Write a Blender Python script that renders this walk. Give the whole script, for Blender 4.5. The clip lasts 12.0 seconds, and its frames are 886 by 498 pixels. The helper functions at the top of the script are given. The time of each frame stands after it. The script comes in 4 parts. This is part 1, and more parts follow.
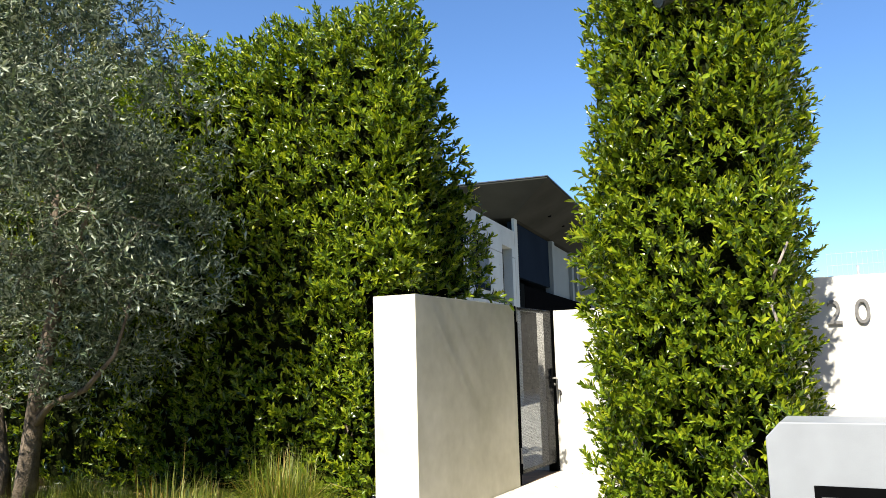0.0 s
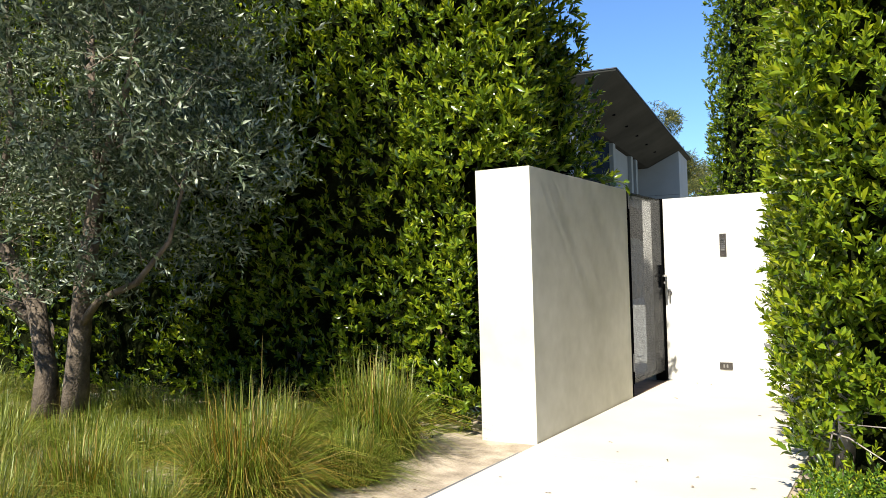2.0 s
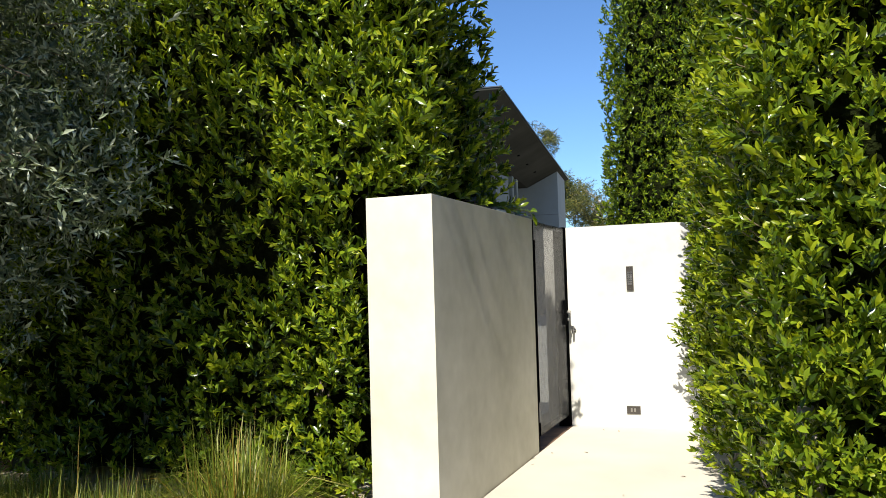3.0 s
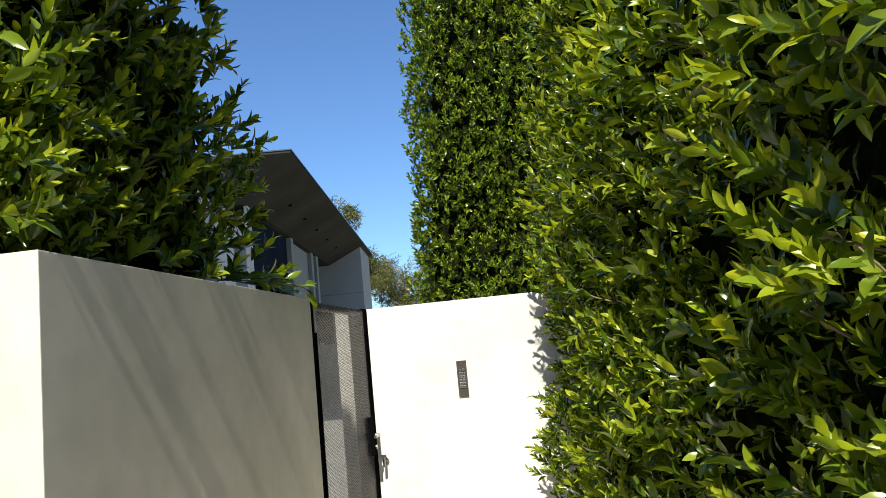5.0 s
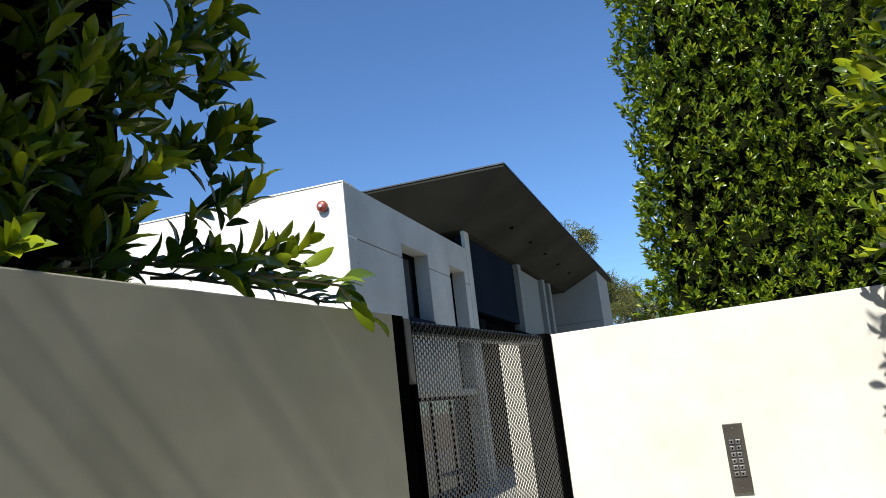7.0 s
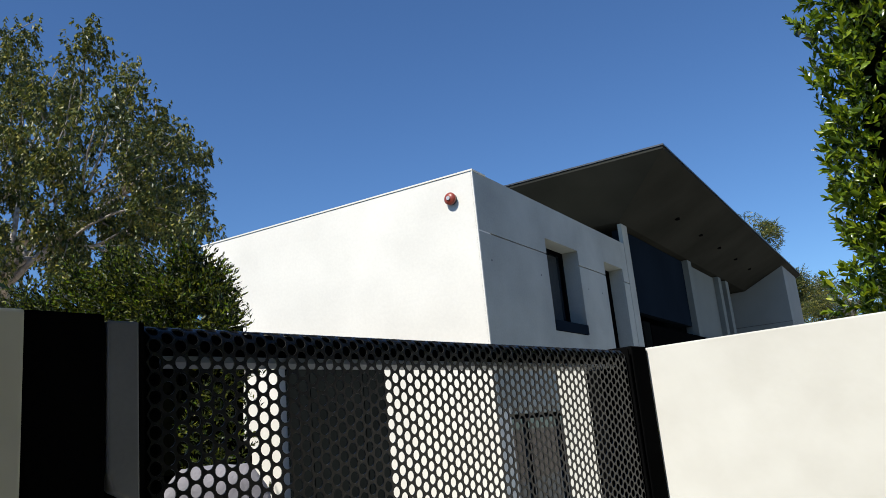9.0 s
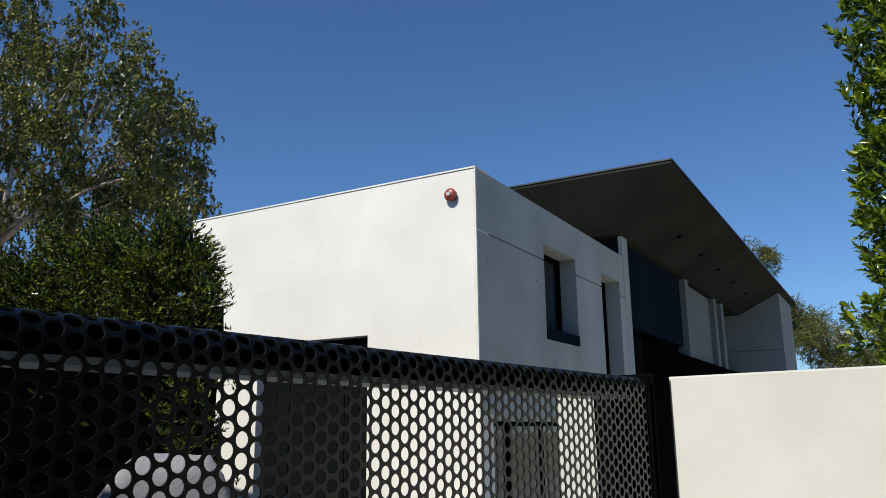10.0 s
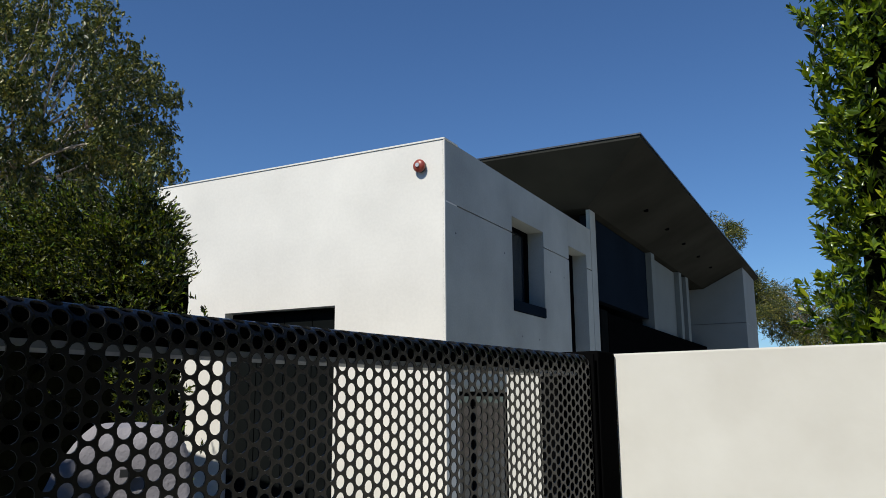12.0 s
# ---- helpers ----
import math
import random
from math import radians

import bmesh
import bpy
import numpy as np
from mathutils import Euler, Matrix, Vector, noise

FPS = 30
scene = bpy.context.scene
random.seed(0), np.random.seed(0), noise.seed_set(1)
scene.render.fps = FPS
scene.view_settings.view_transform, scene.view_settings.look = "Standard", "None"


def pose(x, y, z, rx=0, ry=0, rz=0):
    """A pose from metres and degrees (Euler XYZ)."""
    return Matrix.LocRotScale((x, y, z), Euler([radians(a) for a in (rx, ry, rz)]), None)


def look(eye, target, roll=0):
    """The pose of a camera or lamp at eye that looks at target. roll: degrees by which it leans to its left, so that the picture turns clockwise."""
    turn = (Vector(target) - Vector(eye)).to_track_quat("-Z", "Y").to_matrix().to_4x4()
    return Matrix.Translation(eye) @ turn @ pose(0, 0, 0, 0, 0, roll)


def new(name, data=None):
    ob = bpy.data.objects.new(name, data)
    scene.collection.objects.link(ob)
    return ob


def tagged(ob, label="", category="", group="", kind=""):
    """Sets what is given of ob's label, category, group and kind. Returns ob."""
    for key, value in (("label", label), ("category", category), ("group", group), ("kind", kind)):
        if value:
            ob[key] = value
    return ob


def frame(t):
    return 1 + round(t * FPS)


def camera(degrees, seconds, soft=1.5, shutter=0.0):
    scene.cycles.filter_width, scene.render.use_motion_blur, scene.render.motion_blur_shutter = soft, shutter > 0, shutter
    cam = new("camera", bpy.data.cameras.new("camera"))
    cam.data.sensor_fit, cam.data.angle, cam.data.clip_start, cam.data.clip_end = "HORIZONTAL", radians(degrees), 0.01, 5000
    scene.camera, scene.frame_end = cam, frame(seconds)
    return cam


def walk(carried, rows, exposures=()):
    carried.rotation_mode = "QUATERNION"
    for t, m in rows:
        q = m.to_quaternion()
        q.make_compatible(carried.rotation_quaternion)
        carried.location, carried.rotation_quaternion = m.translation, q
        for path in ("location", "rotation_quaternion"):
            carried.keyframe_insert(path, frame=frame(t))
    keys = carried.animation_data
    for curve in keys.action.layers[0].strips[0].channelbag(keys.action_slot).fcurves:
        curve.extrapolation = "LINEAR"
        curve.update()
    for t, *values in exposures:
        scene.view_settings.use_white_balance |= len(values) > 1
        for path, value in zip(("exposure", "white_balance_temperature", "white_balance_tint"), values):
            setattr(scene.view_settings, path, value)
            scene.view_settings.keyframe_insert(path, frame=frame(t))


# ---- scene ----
cam = camera(58.9, 12.0, soft=0.7)
PATH = [
    (0, (0.995, -0.069, 1.292), (0.068, 1.681, 1.571), -1.5),
    (0.2, (0.982, -0.051, 1.281), (-0.001, 1.666, 1.577), -1.6),
    (0.3, (0.968, -0.036, 1.273), (-0.038, 1.667, 1.572), -1.6),
    (0.5, (0.915, 0.017, 1.244), (-0.11, 1.71, 1.533), -1.5),
    (0.7, (0.815, 0.107, 1.196), (-0.197, 1.812, 1.461), -1.6),
    (0.8, (0.750, 0.159, 1.171), (-0.257, 1.868, 1.424), -1.7),
    (1, (0.605, 0.254, 1.13), (-0.435, 1.961, 1.197), -1.8),
    (1.2, (0.453, 0.322, 1.112), (-0.610, 2.015, 1.068), -1.7),
    (1.3, (0.379, 0.351, 1.108), (-0.681, 2.046, 1.058), -1.6),
    (1.5, (0.241, 0.42, 1.107), (-0.812, 2.119, 1.061), -1.5),
    (1.7, (0.123, 0.521, 1.109), (-0.926, 2.223, 1.065), -1.4),
    (1.8, (0.067, 0.583, 1.113), (-0.974, 2.290, 1.111), -1.3),
    (2, (-0.051, 0.722, 1.125), (-1.077, 2.438, 1.189), -1.5),
    (2.2, (-0.187, 0.873, 1.146), (-1.142, 2.629, 1.203), -1.7),
    (2.3, (-0.256, 0.950, 1.161), (-1.155, 2.735, 1.215), -1.7),
    (2.5, (-0.376, 1.102, 1.198), (-1.239, 2.904, 1.292), -1.4),
    (2.7, (-0.458, 1.250, 1.245), (-1.271, 3.076, 1.312), -1.3),
    (2.8, (-0.490, 1.325, 1.270), (-1.277, 3.163, 1.322), -1.4),
    (3, (-0.55, 1.491, 1.319), (-1.295, 3.345, 1.413), -1.6),
    (3.2, (-0.622, 1.684, 1.363), (-1.370, 3.535, 1.482), -1.8),
    (3.3, (-0.662, 1.789, 1.386), (-1.410, 3.638, 1.540), -2.1),
    (3.5, (-0.743, 2.007, 1.442), (-1.439, 3.87, 1.651), -3.3),
    (3.7, (-0.817, 2.229, 1.492), (-1.385, 4.135, 1.699), -3.9),
    (5.5, (-1.093, 4.382, 1.506), (-1.341, 6.341, 1.824), -5.4),
    (5.7, (-1.121, 4.596, 1.514), (-1.432, 6.542, 1.857), -5.5),
    (5.8, (-1.135, 4.701, 1.521), (-1.476, 6.642, 1.865), -5.7),
    (6, (-1.155, 4.912, 1.535), (-1.622, 6.821, 1.903), -6.0),
    (6.2, (-1.163, 5.128, 1.549), (-1.782, 6.987, 1.952), -6.0),
    (6.3, (-1.170, 5.237, 1.556), (-1.854, 7.068, 1.980), -6.0),
    (6.5, (-1.205, 5.455, 1.569), (-1.963, 7.256, 1.995), -6.2),
    (6.7, (-1.267, 5.663, 1.581), (-2.062, 7.451, 1.993), -6.4),
    (8.3, (-1.387, 6.773, 1.662), (-2.403, 8.436, 2.113), -7.5),
    (8.5, (-1.529, 6.955, 1.694), (-2.65, 8.542, 2.168), -7.5),
    (8.7, (-1.546, 7.094, 1.697), (-2.702, 8.651, 2.183), -6.5),
    (8.8, (-1.547, 7.147, 1.698), (-2.704, 8.705, 2.179), -6.3),
    (9, (-1.557, 7.235, 1.698), (-2.744, 8.778, 2.159), -5.6),
    (9.2, (-1.594, 7.315, 1.698), (-2.809, 8.839, 2.146), -4.4),
    (9.3, (-1.619, 7.351, 1.699), (-2.849, 8.863, 2.148), -3.7),
    (9.5, (-1.669, 7.409, 1.703), (-2.892, 8.927, 2.153), -2.7),
    (9.7, (-1.703, 7.444, 1.720), (-2.899, 8.986, 2.160), -2.1),
    (9.8, (-1.714, 7.455, 1.732), (-2.903, 9.001, 2.173), -1.7),
    (10, (-1.722, 7.467, 1.745), (-2.902, 9.016, 2.201), -0.7),
    (10.2, (-1.707, 7.474, 1.745), (-2.839, 9.060, 2.195), -0.3),
    (10.3, (-1.694, 7.476, 1.745), (-2.798, 9.083, 2.191), -0.4),
    (10.5, (-1.679, 7.478, 1.743), (-2.745, 9.111, 2.187), -0.7),
    (10.7, (-1.679, 7.473, 1.735), (-2.733, 9.113, 2.182), -0.8),
    (10.8, (-1.680, 7.469, 1.728), (-2.723, 9.111, 2.192), -0.8),
    (11, (-1.682, 7.464, 1.713), (-2.738, 9.088, 2.212), -0.6),
    (11.2, (-1.690, 7.473, 1.702), (-2.774, 9.073, 2.217), -0.4),
    (11.3, (-1.695, 7.481, 1.698), (-2.780, 9.079, 2.217), -0.4),
    (11.5, (-1.7, 7.49, 1.695), (-2.792, 9.083, 2.213), -0.2),
    (11.7, (-1.698, 7.487, 1.707), (-2.787, 9.089, 2.202), -0.2),
    (11.8, (-1.695, 7.484, 1.720), (-2.783, 9.091, 2.200), -0.3),
    (12, (-1.688, 7.475, 1.753), (-2.818, 9.081, 2.135), -0.4),
]
walk(cam, [(t, look(eye, target, roll)) for t, eye, target, roll in PATH],
     exposures=[(0.0, 1.05, 7050, 10), (1.0, 1.15, 6900, 10), (2.0, 0.95, 6850, 10), (3.5, 0.64, 6850, 10), (5.5, 0.68, 7000, 10), (6.5, 0.60, 6850, 10), (8.5, 0.26, 6500, 10),
                (9.5, 0.03, 6500, 10), (10.5, -0.14, 6500, 10), (12.0, -0.18, 6500, 10)])

# ---- light ----
TO_SUN = Vector((0.020, -0.665, 0.747)).normalized()
world = bpy.data.worlds.new("sky")
scene.world = world
world.use_nodes = True
sky = world.node_tree.nodes.new("ShaderNodeTexSky")
sky.sky_type, sky.sun_disc = "NISHITA", False
sky.sun_elevation = math.asin(TO_SUN.z)
sky.sun_rotation = math.atan2(TO_SUN.x, TO_SUN.y)
sky.air_density, sky.dust_density, sky.ozone_density = 1.0, 0.0, 2.0
world.node_tree.nodes["Background"].inputs[1].default_value = 0.072
vivid = world.node_tree.nodes.new("ShaderNodeMixRGB")
vivid.blend_type = "MULTIPLY"
vivid.inputs[0].default_value, vivid.inputs[2].default_value = 1.0, (0.78, 1.13, 1.55, 1)
world.node_tree.links.new(sky.outputs[0], vivid.inputs[1])
world.node_tree.links.new(vivid.outputs[0], world.node_tree.nodes["Background"].inputs[0])
sun = new("sun", bpy.data.lights.new("sun", "SUN"))
sun.data.energy, sun.data.angle, sun.data.color = 5.0, radians(0.55), (1.0, 0.95, 0.855)
sun.matrix_world = Matrix.Translation((0, -6, 12)) @ TO_SUN.to_track_quat("Z", "Y").to_matrix().to_4x4()


# ---- materials ----
def material(name, base, rough=0.6, var=0.12, scale=3.0, fine=60.0, bump=0.15, metal=0.0, spec=0.5, tint=None, dist=0.004):
    """A surface whose colour varies at two scales, with fine relief."""
    m = bpy.data.materials.new(name)
    m.use_nodes = True
    nt = m.node_tree
    p = nt.nodes["Principled BSDF"]
    p.inputs["Metallic"].default_value = metal
    p.inputs["Specular IOR Level"].default_value = spec
    co = nt.nodes.new("ShaderNodeTexCoord")
    big, small = nt.nodes.new("ShaderNodeTexNoise"), nt.nodes.new("ShaderNodeTexNoise")
    big.inputs["Scale"].default_value, big.inputs["Detail"].default_value = scale, 6
    small.inputs["Scale"].default_value, small.inputs["Detail"].default_value = fine, 4
    add = nt.nodes.new("ShaderNodeMath")
    add.operation = "MULTIPLY_ADD"
    add.inputs[1].default_value = 0.35
    ramp = nt.nodes.new("ShaderNodeValToRGB")
    low = [c * (1 - var) for c in (tint or base)]
    high = [min(c * (1 + var), 1) for c in base]
    ramp.color_ramp.elements[0].position, ramp.color_ramp.elements[1].position = 0.45, 0.9
    ramp.color_ramp.elements[0].color, ramp.color_ramp.elements[1].color = (*low, 1), (*high, 1)
    rr = nt.nodes.new("ShaderNodeMapRange")
    rr.inputs[3].default_value, rr.inputs[4].default_value = max(rough - 0.1, 0.02), min(rough + 0.1, 1)
    bp = nt.nodes.new("ShaderNodeBump")
    bp.inputs["Strength"].default_value, bp.inputs["Distance"].default_value = bump, dist
    L = nt.links.new
    L(co.outputs["Object"], big.inputs["Vector"]), L(co.outputs["Object"], small.inputs["Vector"])
    L(small.outputs[0], add.inputs[0]), L(big.outputs[0], add.inputs[2])
    L(add.outputs[0], ramp.inputs[0]), L(ramp.outputs[0], p.inputs["Base Color"])
    L(big.outputs[0], rr.inputs[0]), L(rr.outputs[0], p.inputs["Roughness"])
    L(small.outputs[0], bp.inputs["Height"]), L(bp.outputs[0], p.inputs["Normal"])
    return m


def leaf_material(name, dark, mid, light, rough=0.35, through_light=0.3, spec=0.5, per_object=False):
    """Leaves that differ one from another, glossy, and let some light through."""
    m = bpy.data.materials.new(name)
    m.use_nodes = True
    nt = m.node_tree
    p, out = nt.nodes["Principled BSDF"], nt.nodes["Material Output"]
    if per_object:
        src = nt.nodes.new("ShaderNodeObjectInfo").outputs["Random"]
    else:
        src = nt.nodes.new("ShaderNodeNewGeometry").outputs["Random Per Island"]
    ramp = nt.nodes.new("ShaderNodeValToRGB")
    ramp.color_ramp.elements[0].color, ramp.color_ramp.elements[1].color = (*dark, 1), (*light, 1)
    e = ramp.color_ramp.elements.new(0.55)
    e.color = (*mid, 1)
    tr, sh = nt.nodes.new("ShaderNodeBsdfTranslucent"), nt.nodes.new("ShaderNodeMixShader")
    warm = nt.nodes.new("ShaderNodeMixRGB")
    warm.blend_type = "MULTIPLY"
    warm.inputs[0].default_value, warm.inputs[2].default_value = 1.0, (1.0, 1.0, 0.35, 1)
    sh.inputs[0].default_value = through_light
    p.inputs["Roughness"].default_value, p.inputs["Specular IOR Level"].default_value = rough, spec
    L = nt.links.new
    L(src, ramp.inputs[0])
    L(ramp.outputs[0], p.inputs["Base Color"]), L(ramp.outputs[0], warm.inputs[1])
    L(warm.outputs[0], tr.inputs[0]), L(p.outputs[0], sh.inputs[1]), L(tr.outputs[0], sh.inputs[2])
    L(sh.outputs[0], out.inputs[0])
    return m


STUCCO = material("white_stucco", (0.69, 0.70, 0.672), 0.85, 0.05, 1.6, 12, 0.22, tint=(0.595, 0.59, 0.55), dist=0.006)
# Weather-stained stucco, its tone also darkened and warmed for the wall's shade.
STAINED = material("stained_shade_toned_stucco", (0.62, 0.605, 0.525), 0.85, 0.07, 1.3, 9, 0.22, tint=(0.50, 0.49, 0.40), dist=0.006)
# House render darkened for the shaded side; HOUSE_WHITE is its lit tone.
CONCRETE = material("shade_darkened_render", (0.395, 0.42, 0.39), 0.8, 0.09, 1.1, 40, 0.3, tint=(0.33, 0.35, 0.325))
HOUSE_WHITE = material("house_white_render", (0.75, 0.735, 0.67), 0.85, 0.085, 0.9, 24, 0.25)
PAVING = material("pale_concrete_paving", (0.55, 0.515, 0.445), 0.85, 0.10, 1.5, 120, 0.25)
YARD = material("grey_concrete_yard", (0.39, 0.40, 0.365), 0.85, 0.12, 1.2, 120, 0.25)
SAND = material("sandy_soil", (0.46, 0.39, 0.30), 0.95, 0.22, 5.0, 70, 0.8, tint=(0.27, 0.215, 0.15), dist=0.008)
BLACK = material("black_powder_coat", (0.0035, 0.0037, 0.004), 0.6, 0.2, 6, 300, 0.08, spec=0.0)
BLACK_SHEET = material("glossy_black_steel_sheet", (0.0045, 0.0045, 0.0046), 0.28, 0.2, 6, 300, 0.05, spec=0.32)
# Hole rims in a lighter grey, painting in the glints along their edges.
RIM = material("rim_glint_grey", (0.020, 0.021, 0.022), 0.30, 0.3, 30, 300, 0.1, spec=0.5)
PLATE = material("grey_steel_plate", (0.13, 0.135, 0.145), 0.5, 0.15, 9, 200, 0.08)
BOX_GREY = material("blue_grey_metal", (0.29, 0.315, 0.345), 0.4, 0.08, 5, 200, 0.05)
WIRE = material("pale_galvanised_wire", (0.45, 0.47, 0.50), 0.5, 0.1, 9, 200, 0.05)
DARK_METAL = material("dark_grey_metal", (0.10, 0.105, 0.11), 0.35, 0.2, 8, 300, 0.08, metal=0.7)
STEEL = material("brushed_steel", (0.42, 0.41, 0.40), 0.32, 0.15, 12, 400, 0.1, metal=1.0)
BRONZE = material("bronze_plate", (0.075, 0.068, 0.062), 0.45, 0.2, 14, 400, 0.1, metal=0.4)
DIGIT = material("weathered_grey_numeral", (0.16, 0.16, 0.16), 0.6, 0.25, 30, 300, 0.2)
SOFFIT = material("dark_fibre_soffit", (0.037, 0.038, 0.033), 0.8, 0.25, 0.7, 60, 0.15, spec=0.0)
BLUE_PANEL = material("blue_grey_panel", (0.011, 0.0175, 0.027), 0.7, 0.15, 0.8, 60, 0.1, spec=0.0)
# Darker steps of the house render, painting in the shade under the roof.
RECESS = material("recess_shade_render", (0.165, 0.19, 0.185), 0.8, 0.08, 1.1, 90, 0.2, spec=0.1)
WING = material("wing_shade_render", (0.235, 0.26, 0.255), 0.8, 0.08, 1.1, 90, 0.2, spec=0.1)
# Dark door colour, also used to fill in shade behind the recess.
DARK_VOID = material("dark_door_and_recess_shade", (0.0075, 0.009, 0.009), 0.7, 0.2, 2, 100, 0.1, spec=0.0)
RUST = material("rust_brown_threshold", (0.15, 0.085, 0.05), 0.9, 0.3, 8, 60, 0.4, tint=(0.08, 0.05, 0.035))
RED = material("red_enamel", (0.27, 0.05, 0.03), 0.35, 0.15, 20, 200, 0.05)
COVER = material("grey_canvas_cover", (0.25, 0.245, 0.27), 0.8, 0.12, 3.0, 60, 0.5, dist=0.01)
BARK = material("grey_brown_bark", (0.17, 0.135, 0.10), 0.9, 0.35, 9, 60, 0.9, tint=(0.09, 0.07, 0.05), dist=0.01)
PALE_BARK = material("pale_smooth_bark", (0.42, 0.38, 0.33), 0.8, 0.3, 5, 60, 0.5, tint=(0.22, 0.18, 0.15))
TWIG = material("brown_twig", (0.20, 0.16, 0.09), 0.8, 0.3, 30, 200, 0.3)
# Near-black, so the shade inside hedges and under ground cover is in the colour.
CORE = material("near_black_inner_shade", (0.011, 0.015, 0.005), 0.95, 0.5, 12, 60, 0.8, spec=0.0, tint=(0.006, 0.007, 0.003), dist=0.03)
LEAF = leaf_material("ficus_leaf", (0.028, 0.056, 0.006), (0.098, 0.165, 0.011), (0.24, 0.33, 0.020), 0.24, 0.22, spec=0.6)
YOUNG = leaf_material("young_ficus_leaf", (0.19, 0.255, 0.012), (0.29, 0.36, 0.016), (0.42, 0.46, 0.03), 0.33, 0.36, spec=0.4)
LEAF_ONE = leaf_material("near_ficus_leaf", (0.07, 0.13, 0.010), (0.13, 0.20, 0.014), (0.23, 0.30, 0.02), 0.26, 0.30, per_object=True)
OLIVE = leaf_material("olive_leaf", (0.030, 0.050, 0.022), (0.105, 0.150, 0.076), (0.50, 0.56, 0.43), 0.40, 0.14, spec=0.4)
GUM = leaf_material("gum_leaf", (0.022, 0.038, 0.010), (0.075, 0.102, 0.022), (0.30, 0.27, 0.055), 0.42, 0.22)
SMALL = leaf_material("ground_cover_leaf", (0.045, 0.11, 0.014), (0.09, 0.19, 0.02), (0.16, 0.28, 0.035), 0.35, 0.3)
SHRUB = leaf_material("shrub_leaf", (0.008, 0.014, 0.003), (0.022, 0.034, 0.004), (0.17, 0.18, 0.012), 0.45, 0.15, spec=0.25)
# Black core that stands in for the shade inside the yard shrubs.
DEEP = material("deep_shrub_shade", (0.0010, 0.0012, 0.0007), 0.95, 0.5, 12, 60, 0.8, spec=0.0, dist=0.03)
BLADE = leaf_material("green_grass_blade", (0.036, 0.068, 0.006), (0.135, 0.185, 0.016), (0.34, 0.36, 0.07), 0.42, 0.24)
STRAW = leaf_material("straw_grass_blade", (0.20, 0.12, 0.014), (0.33, 0.22, 0.035), (0.52, 0.42, 0.17), 0.5, 0.3)
DRY = leaf_material("dry_leaf", (0.10, 0.06, 0.03), (0.16, 0.10, 0.05), (0.10, 0.11, 0.04), 0.7, 0.1, per_object=True)
GLASS = bpy.data.materials.new("dark_window_glass")
GLASS.use_nodes = True
g = GLASS.node_tree.nodes["Principled BSDF"]
g.inputs["Base Color"].default_value, g.inputs["Roughness"].default_value = (0.02, 0.025, 0.03, 1), 0.04
g.inputs["Specular IOR Level"].default_value = 0.6


# ---- building helpers ----
def mesh_of(bm, mats, bevel=0.0):
    if bevel:
        bmesh.ops.bevel(bm, geom=list(bm.edges), offset=bevel, segments=2, profile=0.6, affect="EDGES", clamp_overlap=True)
    bmesh.ops.recalc_face_normals(bm, faces=bm.faces)
    me = bpy.data.meshes.new("mesh")
    bm.to_mesh(me)
    bm.free()
    for m in mats if isinstance(mats, (list, tuple)) else [mats]:
        me.materials.append(m)
    return me


def part(name, bm, mat, parent=None, label="", bevel=0.0):
    ob = new(name, mesh_of(bm, mat, bevel))
    ob.parent = parent
    if label:
        ob["label"] = label
    return ob


def block(x0, x1, y0, y1, z0, z1, bm=None):
    bm = bm or bmesh.new()
    m = Matrix.Translation(((x0 + x1) / 2, (y0 + y1) / 2, (z0 + z1) / 2)) @ Matrix.Diagonal((abs(x1 - x0), abs(y1 - y0), abs(z1 - z0), 1))
    bmesh.ops.create_cube(bm, size=1, matrix=m)
    return bm


def rod(a, b, r, r2=None, sides=10, bm=None):
    bm = bm or bmesh.new()
    a, b = Vector(a), Vector(b)
    m = Matrix.Translation((a + b) / 2) @ (b - a).to_track_quat("Z", "Y").to_matrix().to_4x4()
    bmesh.ops.create_cone(bm, cap_ends=True, segments=sides, radius1=r, radius2=r if r2 is None else r2, depth=(b - a).length, matrix=m)
    return bm


def limb(points, radii, sides=8, bm=None):
    """A round, tapering, bending limb through points."""
    bm = bm or bmesh.new()
    rings = []
    for i, p in enumerate(points):
        a, b = Vector(points[max(i - 1, 0)]), Vector(points[min(i + 1, len(points) - 1)])
        q = (b - a).to_track_quat("Z", "Y")
        wob = [1 + 0.16 * noise.noise(Vector(p) * 5 + Vector((k, 0, 0))) for k in range(sides)]
        rings.append([bm.verts.new(Vector(p) + q @ Vector((math.cos(k * 2 * math.pi / sides), math.sin(k * 2 * math.pi / sides), 0)) * radii[i] * wob[k]) for k in range(sides)])
    for r0, r1 in zip(rings, rings[1:]):
        for k in range(sides):
            f = bm.faces.new((r0[k], r0[(k + 1) % sides], r1[(k + 1) % sides], r1[k]))
            f.smooth = True
    bm.faces.new(rings[-1])
    bm.faces.new(rings[0][::-1])
    return bm


def empty(name, at=(0, 0, 0), turn=0.0):
    ob = new(name)
    ob.matrix_world = pose(*at, 0, 0, turn)
    return ob


